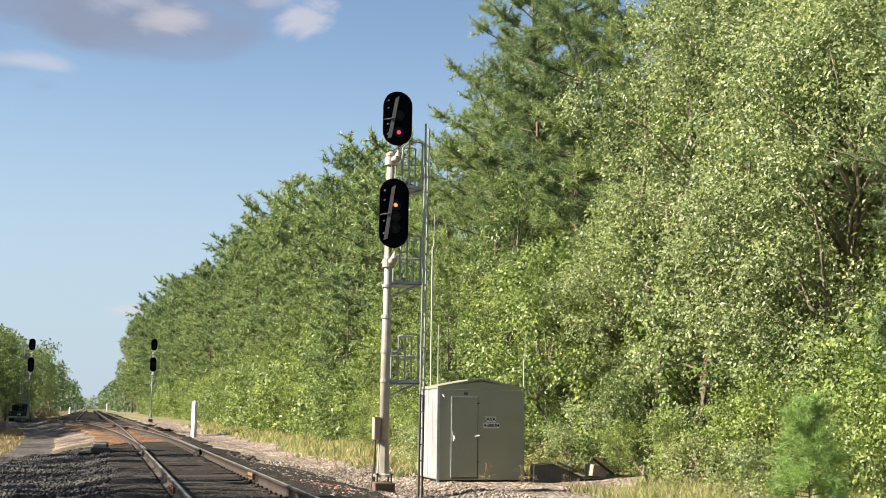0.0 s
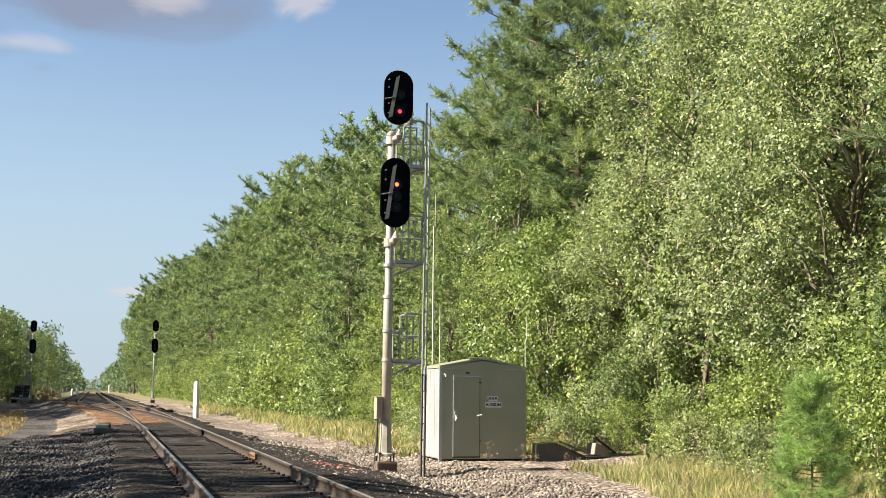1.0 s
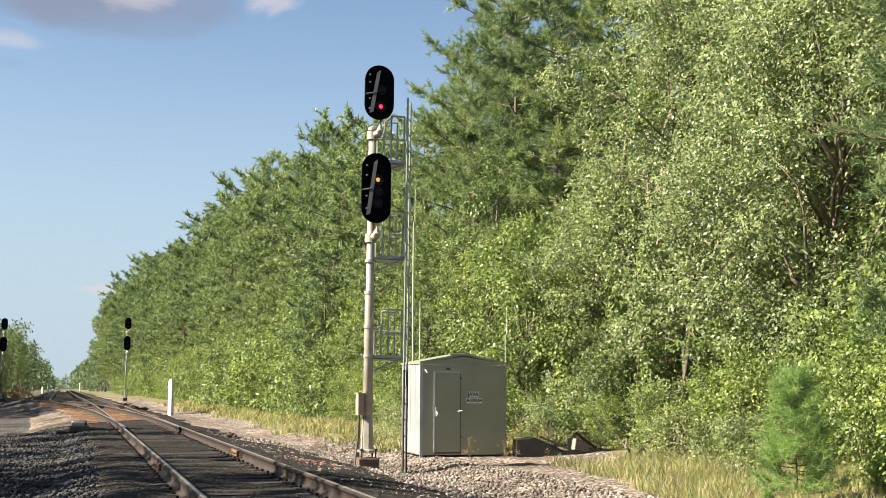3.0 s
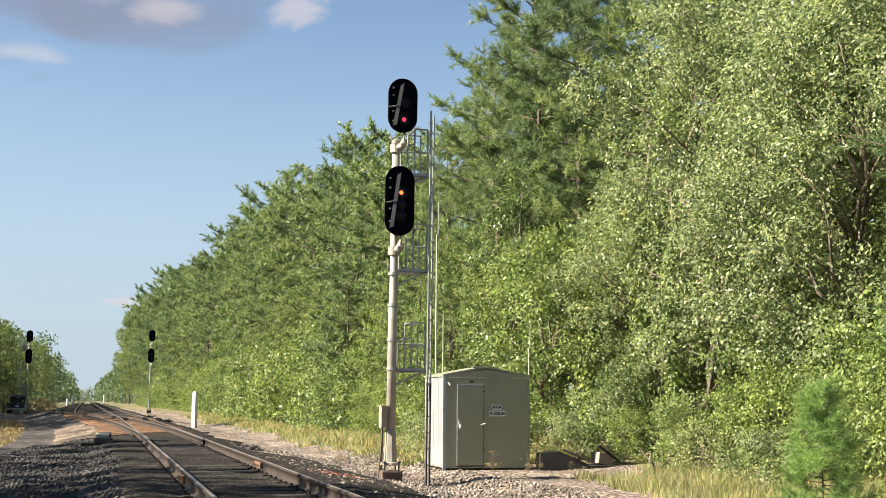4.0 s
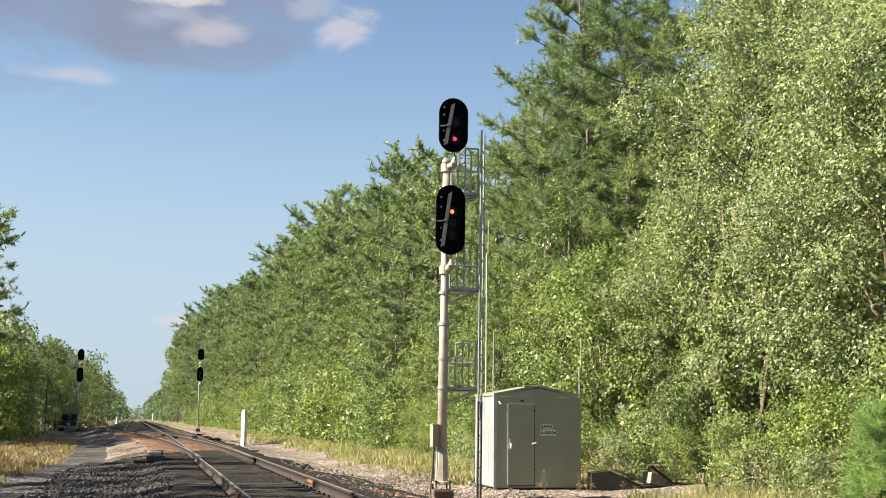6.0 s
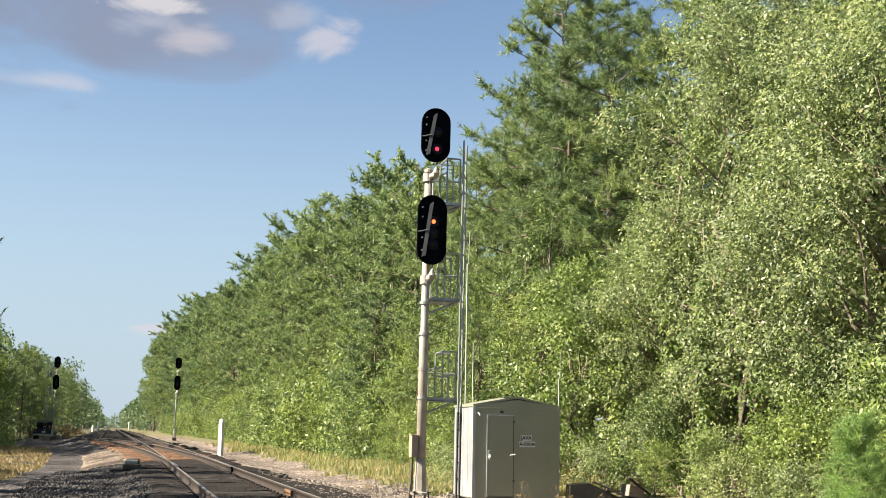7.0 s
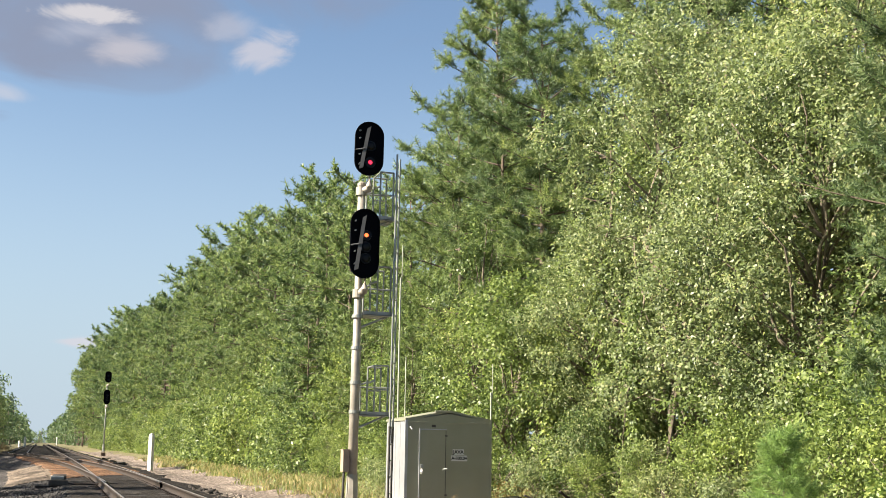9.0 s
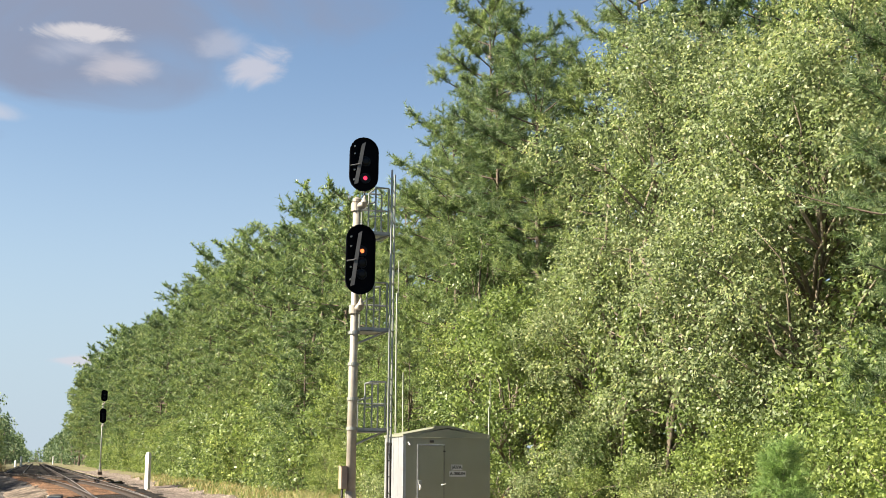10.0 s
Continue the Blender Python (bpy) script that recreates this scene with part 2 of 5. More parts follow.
M["grass"] = leaf_material("grass_blades", [(0.0, (0.13, 0.16, 0.06)), (0.4, (0.24, 0.28, 0.11)), (0.6, (0.36, 0.30, 0.16)), (1.0, (0.46, 0.36, 0.23))], 0.32, 0.6, 0.3)
M["bark"] = surface("pine_bark", [(0.3, (0.09, 0.065, 0.05)), (0.7, (0.20, 0.15, 0.115))], 4, 0.9, 0, 0.8, 18, 0.5, 0.02)
M["bark_pale"] = surface("pale_bark", [(0.3, (0.12, 0.095, 0.07)), (0.7, (0.24, 0.20, 0.15))], 5, 0.9, 0, 0.6, 25, 0.4, 0.02)
M["ballast"] = gravel("ballast_bed", (0.011, 0.009, 0.008), (0.060, 0.049, 0.042), 15)
M["road"] = gravel("dirty_gravel", (0.034, 0.031, 0.032), (0.21, 0.19, 0.185), 13, (0.45, 1.15))
M["rusty_bed"] = gravel("rusty_ballast", (0.12, 0.065, 0.04), (0.45, 0.255, 0.145), 15, (0.35, 1.15))
M["stone"] = surface("ballast_stones", [(0.35, (0.032, 0.030, 0.031)), (0.65, (0.098, 0.092, 0.092))], 0.6, 0.9, 0, 0.4, 60, 0.3, 0.005, island=0.6)
M["stone_dark"] = surface("oily_stones", [(0.35, (0.030, 0.024, 0.021)), (0.65, (0.078, 0.064, 0.055))], 0.6, 0.9, 0, 0.4, 60, 0.3, 0.005, island=0.6)
M["stone_tan"] = surface("tan_stones", [(0.35, (0.19, 0.155, 0.13)), (0.65, (0.46, 0.39, 0.335))], 0.6, 0.9, 0, 0.4, 60, 0.3, 0.005, island=0.8)
M["pale"] = gravel("pale_heaped_gravel", (0.13, 0.105, 0.085), (0.46, 0.37, 0.30), 12, (0.35, 1.15))
M["sand"] = gravel("sandy_gravel", (0.17, 0.138, 0.118), (0.50, 0.415, 0.36), 12, (0.55, 1.15))
M["dirt"] = surface("forest_ground", [(0.3, (0.10, 0.085, 0.04)), (0.5, (0.20, 0.17, 0.08)), (0.7, (0.17, 0.19, 0.07))], 0.5, 0.95, 0, 0.8, 14, 0.5, 0.05)
M["tie"] = surface("creosoted_wood", [(0.3, (0.016, 0.012, 0.010)), (0.7, (0.048, 0.037, 0.030))], 2.5, 0.85, 0, 0.6, (22), 0.5, 0.01, per_object=0.45)
M["tie_rust"] = surface("rust_stained_wood", [(0.3, (0.08, 0.04, 0.022)), (0.7, (0.32, 0.165, 0.085))], 2.5, 0.9, 0, 0.6, 22, 0.45, 0.01, per_object=0.35)
M["rail_side"] = surface("rusty_rail_web", [(0.3, (0.016, 0.011, 0.009)), (0.7, (0.045, 0.028, 0.020))], 5, 0.75, 0.2, 0.4, 60, 0.4, 0.003)
M["rail_top"] = surface("worn_rail_head", [(0.3, (0.26, 0.23, 0.20)), (0.7, (0.40, 0.36, 0.32))], 6, 0.45, 0.7, 0.1, 90, 0.2, 0.001)
M["rust"] = surface("orange_rust", [(0.3, (0.13, 0.065, 0.035)), (0.7, (0.28, 0.155, 0.09))], 7, 0.85, 0.1, 0.5, 50, 0.35, 0.004)
M["galv"] = surface("galvanised_steel", [(0.3, (0.25, 0.26, 0.25)), (0.7, (0.36, 0.37, 0.36))], 6, 0.5, 0.55, 0.15, 80, 0.15, 0.002)
M["mast"] = surface("weathered_mast_paint", [(0.3, (0.30, 0.27, 0.23)), (0.7, (0.42, 0.385, 0.335))], 5, 0.5, 0.25, 0.15, 70, 0.18, 0.002)
M["steel_dark"] = surface("dark_steel", [(0.3, (0.05, 0.045, 0.042)), (0.7, (0.11, 0.10, 0.095))], 5, 0.7, 0.3, 0.3, 60, 0.3, 0.003)
M["black"] = surface("black_paint", [(0.3, (0.0012, 0.0015, 0.003)), (0.7, (0.0025, 0.003, 0.006))], 3, 0.7, 0, 0.1, 70, 0.2, 0.001, spec=0.05)
M["tar"] = surface("tarred_sheet", [(0.3, (0.012, 0.012, 0.012)), (0.7, (0.035, 0.033, 0.03))], 4, 0.55, 0.1, 0.4, 30, 0.4, 0.01)
# black hood painted lighter grey to stand for sun on its edge
M["visor"] = surface("sunlit_visor_paint", [(0.3, (0.055, 0.056, 0.06)), (0.7, (0.09, 0.09, 0.095))], 6, 0.45, 0, 0.2, 70, 0.2, 0.001)
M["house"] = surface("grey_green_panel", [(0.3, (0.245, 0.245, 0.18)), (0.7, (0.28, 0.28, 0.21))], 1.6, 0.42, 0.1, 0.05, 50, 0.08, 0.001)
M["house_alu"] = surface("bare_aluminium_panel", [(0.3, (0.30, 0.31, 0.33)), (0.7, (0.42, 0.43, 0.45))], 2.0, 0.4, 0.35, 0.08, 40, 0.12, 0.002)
M["white"] = surface("white_paint", [(0.3, (0.52, 0.51, 0.49)), (0.7, (0.64, 0.63, 0.61))], 4, 0.6, 0, 0.2, 50, 0.12, 0.002)
M["ink"] = surface("black_ink", [(0.3, (0.015,) * 3), (0.7, (0.02,) * 3)], 4, 0.6)
M["concrete"] = surface("stained_concrete", [(0.3, (0.22, 0.17, 0.14)), (0.7, (0.36, 0.30, 0.26))], 4, 0.9, 0, 0.5, 40, 0.3, 0.006)
M["tan"] = surface("tan_paint", [(0.3, (0.30, 0.22, 0.16)), (0.7, (0.38, 0.29, 0.22))], 4, 0.7, 0, 0.2, 50, 0.15, 0.002)
M["footing"] = surface("brown_stained_concrete", [(0.3, (0.09, 0.06, 0.045)), (0.7, (0.17, 0.12, 0.09))], 4, 0.9, 0, 0.5, 40, 0.3, 0.006)
M["fibre"] = surface("pale_fibreglass", [(0.3, (0.38, 0.40, 0.32)), (0.7, (0.48, 0.50, 0.41))], 5, 0.4)
M["glass_dark"] = surface("dark_glass", [(0.3, (0.01,) * 3), (0.7, (0.02,) * 3)], 3, 0.08)
M["lens_off"] = surface("unlit_lens", [(0.3, (0.002, 0.0025, 0.004)), (0.7, (0.005, 0.006, 0.010))], 8, 0.3, spec=0.15)
M["tyre"] = surface("tyre_rubber", [(0.3, (0.015,) * 3), (0.7, (0.03,) * 3)], 8, 0.85)
M["car"] = surface("dark_car_paint", [(0.3, (0.014, 0.015, 0.019)), (0.7, (0.02, 0.021, 0.026))], 3, 0.25)
M["red_cloth"] = surface("red_paint_marks", [(0.3, (0.40, 0.10, 0.07)), (0.7, (0.55, 0.20, 0.14))], 5, 0.9, island=0.4)
M["red"] = glow("red_lamp", (1.0, 0.03, 0.07), 0.75)
M["amber"] = glow("amber_lamp", (1.0, 0.11, 0.03), 1.2)
M["tail"] = surface("red_plastic", [(0.3, (0.06, 0.008, 0.008)), (0.7, (0.09, 0.01, 0.01))], 5, 0.3)


# ---- mesh helpers ----
def fast_mesh(name, V, F):
    """A mesh from arrays: V (n, 3), F (m, k)."""
    V, F = np.asarray(V, np.float32), np.asarray(F, np.int32)
    me = bpy.data.meshes.new(name)
    me.vertices.add(len(V))
    me.vertices.foreach_set("co", V.ravel())
    m, k = F.shape
    me.loops.add(m * k)
    me.loops.foreach_set("vertex_index", F.ravel())
    me.polygons.add(m)
    me.polygons.foreach_set("loop_start", np.arange(0, m * k, k, dtype=np.int32))
    me.update(calc_edges=True)
    return me


def mesh_part(name, me, material, parent=None, label="", smooth=False):
    me.materials.clear()
    me.materials.append(material)
    if smooth:
        me.polygons.foreach_set("use_smooth", [True] * len(me.polygons))
    ob = new(name, me)
    if parent is not None:
        ob.parent = parent
    if label:
        ob["label"] = label
    return ob


def part(name, bm, material, parent=None, label="", smooth=False):
    me = bpy.data.meshes.new(name)
    bm.to_mesh(me)
    bm.free()
    return mesh_part(name, me, material, parent, label, smooth)


def thing(name, m, label, category, group="", kind=""):
    ob = new(name)
    ob.empty_display_size = 0.2
    ob.matrix_basis = m
    return tagged(ob, label, category, group, kind)


def box(bm, x0, y0, z0, x1, y1, z1, bevel=0.0, m=None):
    r = bmesh.ops.create_cube(bm, size=1)
    vs = r["verts"]
    bmesh.ops.scale(bm, vec=(x1 - x0, y1 - y0, z1 - z0), verts=vs)
    bmesh.ops.translate(bm, vec=((x0 + x1) / 2, (y0 + y1) / 2, (z0 + z1) / 2), verts=vs)
    if m is not None:
        bmesh.ops.transform(bm, matrix=m, verts=vs)
    if bevel:
        es = list({e for v in vs for e in v.link_edges})
        bmesh.ops.bevel(bm, geom=es, offset=bevel, segments=2, affect="EDGES", profile=0.6)
    return bm


def tube(bm, pts, radii, sides=8, cap=True):
    """A tapered tube through points."""
    rings = []
    pts = [Vector(p) for p in pts]
    for i, (p, r) in enumerate(zip(pts, radii)):
        d = (pts[min(i + 1, len(pts) - 1)] - pts[max(i - 1, 0)]).normalized()
        q = d.to_track_quat("Z", "Y")
        rings.append([bm.verts.new(p + q @ Vector((r * math.cos(a), r * math.sin(a), 0))) for a in [2 * math.pi * k / sides for k in range(sides)]])
    for a, b in zip(rings, rings[1:]):
        for k in range(sides):
            bm.faces.new((a[k], a[(k + 1) % sides], b[(k + 1) % sides], b[k]))
    if cap:
        bm.faces.new(rings[0][::-1])
        bm.faces.new(rings[-1])
    return bm


def rod(bm, a, b, r, sides=8):
    return tube(bm, [a, b], [r, r], sides)


def B():
    return bmesh.new()


# ---- the ground ----
def build_ground():
    xs = sorted({*np.round(np.arange(-14, 18.01, 0.4), 2), *[-2500, -900, -300, -120, -70, -45, -30, -22, -18, 22, 28, 38, 55, 90, 200, 600, 2500]})
    ys = sorted({*np.round(np.arange(4, 70, 0.5), 2), *np.arange(70, 160, 2.0), *[-2500, -600, -150, -60, -30, -15, -8, -3, 0, 2],
                 *np.arange(160, 400, 10.0), 450, 520, 620, 780, 1000, 1500, 2500, 4000})
    V = [(x + (cx(y) - 1.69 if abs(x) < 100 and y < 1500 else 0), y, 0) for y in ys for x in xs]
    V = [(x, y, land(x, y) - 0.03) for x, y, _ in V]
    n = len(xs)
    F = [(j * n + i, j * n + i + 1, (j + 1) * n + i + 1, (j + 1) * n + i) for j in range(len(ys) - 1) for i in range(n - 1)]
    ob = mesh_part("ground", fast_mesh("ground", V, F), M["dirt"], smooth=True)
    tagged(ob, "dry grassy earth and leaf litter beside the tracks", "ground", kind="structure")


def strip(name, lo, hi, y0, y1, step, lift, material, label, category, cross=0.3, edge=0.08):
    """A layer of loose stone over the land between two lateral offsets, its edges sunk into the earth."""
    ys = list(np.arange(y0, y1 + 0.01, step))
    V, F, n = [], [], None
    for y in ys:
        a, b = lo(y), hi(y)
        w = 0.25 * noise.noise((y * 0.3, a, 3))
        k = 24
        n = k + 1
        for i in range(n):
            u = a + w + (b + 0.9 * noise.noise((y * 0.25, 7, b)) + 0.3 * noise.noise((y * 1.2, 3, b)) - a - w) * i / k
            x = cx(y) + u
            e = min(i, k - i)
            z = land(x, y) + (lift if e > 0 else -edge) + 0.014 * noise.noise((x * 4, y * 4, 1)) + 0.02 * noise.noise((x * 1.7, y * 0.8, 5)) * (abs(u) > 1.9)
            if abs(u) < 1.45 and name == "ballast":
                z += (0.016 + 0.03 * noise.noise((x * 1.1, y * 0.9, 8)) + 0.02 * noise.noise((x * 3.1, y * 3.3, 2))) * lerp([(38, 1), (44, 0)], y)
            V.append((x, y, z))
    for j in range(len(ys) - 1):
        for i in range(n - 1):
            F.append((j * n + i, j * n + i + 1, (j + 1) * n + i + 1, (j + 1) * n + i))
    ob = mesh_part(name, fast_mesh(name, V, F), material, smooth=True)
    return tagged(ob, label, category, kind="structure")


def stones(name, count, place, size, material, label, seed=1):
    """Loose angular stones, joined into one."""
    rng = np.random.RandomState(seed)
    t = np.array([(1, 0, 0), (-1, 0, 0), (0, 1, 0), (0, -1, 0), (0, 0, 1), (0, 0, -1)], float)
    f = np.array([(0, 2, 4), (2, 1, 4), (1, 3, 4), (3, 0, 4), (2, 0, 5), (1, 2, 5), (3, 1, 5), (0, 3, 5)])
    V, F = np.zeros((count * 6, 3)), np.zeros((count * 8, 3), int)
    for i in range(count):
        x, y = place(rng)
        s = size[0] + (size[1] - size[0]) * rng.rand() ** 2
        v = t * (rng.rand(6, 1) * 0.6 + 0.55) + rng.randn(6, 3) * 0.16
        q, _ = np.linalg.qr(rng.randn(3, 3))
        v = (v @ q.T) * s * np.array([1, 1, 0.75])
        V[i * 6:i * 6 + 6] = v + (x, y, land(x, y) + s * 0.25)
        F[i * 8:i * 8 + 8] = f + i * 6
    ob = mesh_part(name, fast_mesh(name, V, F), material)
    return tagged(ob, label, "gravel", kind="stuff")


# ---- tracks ----
RAIL_TOP = 0.17


def rail_mesh(name, path, top_only=False):
    """A rail swept along (x, y, z of its foot) points: foot, web and head; or the worn strip on its head."""
    if top_only:
        prof = [(-0.022, 0.1715), (0.022, 0.1715), (0.019, 0.1742), (-0.019, 0.1742)]
    else:
        prof = [(-0.07, 0), (0.07, 0), (0.07, 0.012), (0.012, 0.03), (0.01, 0.125), (0.036, 0.138), (0.036, 0.165), (0.029, 0.1722),
                (-0.029, 0.1722), (-0.036, 0.165), (-0.036, 0.138), (-0.01, 0.125), (-0.012, 0.03), (-0.07, 0.012)]
    k = len(prof)
    V, F = [], []
    for x, y, z in path:
        V += [(x + a, y, z + b) for a, b in prof]
    for j in range(len(path) - 1):
        F += [(j * k + i, j * k + (i + 1) % k, (j + 1) * k + (i + 1) % k, (j + 1) * k + i) for i in range(k)]
    return fast_mesh(name, V, F)


def add_rail(parent, f, y0, y1, step=1.0, name="rail"):
    ys = list(np.arange(y0, min(y1, 160), step)) + (list(np.arange(160, y1, 12.0)) if y1 > 160 else []) + [y1]
    pts = [(f(y), y, rise(y) - 0.002) for y in ys]
    r = mesh_part(name, rail_mesh(name, pts), M["rail_side"], parent)
    mesh_part("running_surface", rail_mesh("running_surface", pts, True), M["rail_top"], r, "polished steel strip on the rail's head")
    return r


def tie_mesh(length, seed):
    rng = random.Random(seed)
    bm = B()
    box(bm, -length / 2, -0.115, -0.18, length / 2, 0.115, 0.0, 0.012)
    for v in bm.verts:
        v.co.x += rng.uniform(-0.03, 0.03) * (abs(v.co.x) > length / 2 - 0.05)
        v.co.z += rng.uniform(-0.012, 0.006)
        v.co.y += rng.uniform(-0.008, 0.008)
    me = bpy.data.meshes.new("tie")
    bm.to_mesh(me)
    bm.free()
    return me


def build_tracks():
    main = thing("main_track", pose(0, 0, 0), "straight rail track with rusty rails on dark worn wooden ties in ballast", "railway track", kind="structure")
    rnd = random.Random(5)
    add_rail(main, lambda y: cx(y) - 0.752, -25, 900)
    add_rail(main, lambda y: cx(y) + 0.752, -25, 900)
    branch = thing("branch_track", pose(0, 0, 0), "second rail track curving away from the main track at a switch, rust stained ties", "railway track", kind="structure")
    bx = lambda y: cx(y) - spread(y)
    add_rail(branch, lambda y: bx(y) - 0.752 + 0.07 * max(0, 1 - (y - 33) / 12), 33, 900, name="rail")
    add_rail(branch, lambda y: bx(y) + 0.752 - 0.07 * max(0, 1 - (y - 33) / 12), 33, 900, name="rail")
    # guard rails beside the crossing of the rails
    add_rail(branch, lambda y: bx(y) - 0.752 + 0.11, 74, 84, name="guard_rail")
    add_rail(main, lambda y: cx(y) + 0.752 - 0.11, 74, 84, name="guard_rail")
    short = [tie_mesh(2.6, s) for s in range(5)]
    near = [me.copy() for me in short]
    long_ties = {}
    for me in short:
        me.materials.append(M["tie"])
    for me in near:
        me.materials.append(M["tie_rust"])
    y, i = 7.0, 0
    rest = []
    while y < 420:
        s = spread(y)
        if y < 130:
            if 33 < y < 100 and s < 3.3:
                ln = round(2.7 + s + 0.1, 1)
                if ln not in long_ties:
                    long_ties[ln] = tie_mesh(ln, int(ln * 10))
                    long_ties[ln].materials.append(M["tie_rust"] if 0.15 < s < 1.9 else M["tie"])
                ob = new("tie", long_ties[ln])
                ob.parent = main
                ob.matrix_basis = pose(cx(y) - s / 2, y, rise(y) + rnd.uniform(-0.01, 0.004), 0, 0, rnd.uniform(-1, 1))
            else:
                sets = [(main, cx(y))] + ([(branch, cx(y) - s)] if y > 90 else [])
                for par, x in sets:
                    ob = new("tie", rnd.choice(short if y < 44 or y > 84 else near))
                    ob.parent = par
                    ob.matrix_basis = pose(x + rnd.uniform(-0.05, 0.05), y, rise(y) + rnd.uniform(-0.012, 0.004), 0, 0, rnd.uniform(-1.5, 1.5))
        else:
            rest.append(y)
        y += 0.53 * rnd.uniform(0.96, 1.04) if y < 130 else 0.56
    bm = B()
    for y in rest:
        for x in (cx(y), cx(y) - spread(y)):
            v = [bm.verts.new((x + a * 1.3, y + b * 0.115, rise(y) - 0.004 * (i % 3))) for a, b in ((-1, -1), (1, -1), (1, 1), (-1, 1))]
            w = [bm.verts.new((p.co.x, p.co.y, p.co.z - 0.15)) for p in v]
            bm.faces.new(v)
            for k in range(4):
                bm.faces.new((v[k], w[k], w[(k + 1) % 4], v[(k + 1) % 4]))
            i += 1
    tagged(part("far_ties", bm, M["tie"], main), kind="stuff")
    # tie plates, spikes, joint bars
    bm = B()
    box(bm, -0.17, -0.09, 0.0, 0.17, 0.09, 0.012, 0.004)
    for a, b in ((-0.1, 0.05), (0.1, -0.05), (0.1, 0.05)):
        box(bm, a - 0.02, b - 0.02, 0.01, a + 0.02, b + 0.02, 0.045, 0.006)
    me = bpy.data.meshes.new("tie_plate")
    bm.to_mesh(me)
    bm.free()
    me.materials.append(M["rail_side"])
    for ob in [o for o in main.children if o.name.startswith("tie") and 8 < o.location.y < 48]:
        for sgn in (-1, 1):
            p = new("tie_plate", me)
            p.parent = main
            p.matrix_basis = pose(cx(ob.location.y) + sgn * 0.752, ob.location.y, ob.location.z - 0.004)
    bm = B()
    box(bm, -0.055, -0.42, 0.03, -0.012, 0.42, 0.13, 0.008)
    box(bm, 0.012, -0.42, 0.03, 0.055, 0.42, 0.13, 0.008)
    for k in range(6):
        yy = -0.35 + k * 0.14
        rod(bm, (-0.085, yy, 0.08), (0.085, yy, 0.08), 0.016, 6)
    me = bpy.data.meshes.new("joint_bar")
    bm.to_mesh(me)
    bm.free()
    me.materials.append(M["rust"])
    for sgn, y in ((-1, 18.05), (1, 21.5), (-1, 44), (1, 47)):
        p = new("joint_bar", me)
        p.parent = main
        p["label"] = "rusty orange joint bar"
        p.matrix_basis = pose(cx(y) + sgn * 0.752, y, rise(y))
    # spring clips in a row along the rail's foot
    bm = B()
    box(bm, -0.09, -0.02, -0.02, 0.05, 0.02, 0.012, 0.004)
    me = bpy.data.meshes.new("rail_clip")
    bm.to_mesh(me)
    bm.free()
    me.materials.append(M["steel_dark"])
    for k in range(30):
        y = 9.6 + k * 0.14
        for dx in (-0.752 - 0.20, 0.752 - 0.20):
            p = new("rail_clip", me)
            p.parent = main
            p.matrix_basis = pose(cx(y) + dx, y, 0.002)


def build_switch_machine():
    t = thing("switch_machine", Matrix.Translation((-0.22, 35.6, -0.05)) @ Matrix.Diagonal((0.8, 0.8, 0.85, 1)), "low grey steel switch machine bolted to long ties beside the rail", "switch machine")
    bm = B()
    box(bm, -0.32, -0.42, 0.06, 0.32, 0.42, 0.24, 0.02)
    part("case", bm, M["steel_dark"], t)
    bm = B()
    box(bm, -0.26, -0.40, 0.24, 0.18, 0.02, 0.36, 0.03)
    part("cover", bm, M["galv"], t, "pale galvanised cover")
    bm = B()
    tube(bm, [(-0.2, 0.1, 0.3), (0.26, 0.1, 0.3)], [0.11, 0.11], 14)
    part("motor", bm, M["steel_dark"], t)
    for sgn in (-1, 1):
        bm = B()
        box(bm, -0.75, sgn * 0.28 - 0.12, -0.14, 1.3, sgn * 0.28 + 0.12, 0.06, 0.012)
        part("support_tie", bm, M["tie"], t)
    for y in (-0.1, 0.16):
        bm = B()
        rod(bm, (0.3, y, 0.11), (1.7, y, 0.11), 0.022)
        part("throw_rod", bm, M["rail_side"], t)


# ---- signals ----
def oval(bm, w, h, y0, y1, seg=12):
    """A stadium-shaped slab facing -y, with rounded rim."""
    r = w / 2
    pts = [(r * math.cos(a), (h / 2 - r) + r * math.sin(a)) for a in np.linspace(0, math.pi, seg)]
    pts += [(r * math.cos(a), -(h / 2 - r) + r * math.sin(a)) for a in np.linspace(math.pi, 2 * math.pi, seg)]
    f = bm.faces.new([bm.verts.new((x, y0, z)) for x, z in pts])
    ex = bmesh.ops.extrude_face_region(bm, geom=[f])
    vs = [g for g in ex["geom"] if isinstance(g, bmesh.types.BMVert)]
    bmesh.ops.translate(bm, vec=(0, y1 - y0, 0), verts=vs)
    bmesh.ops.recalc_face_normals(bm, faces=bm.faces)
    return bm


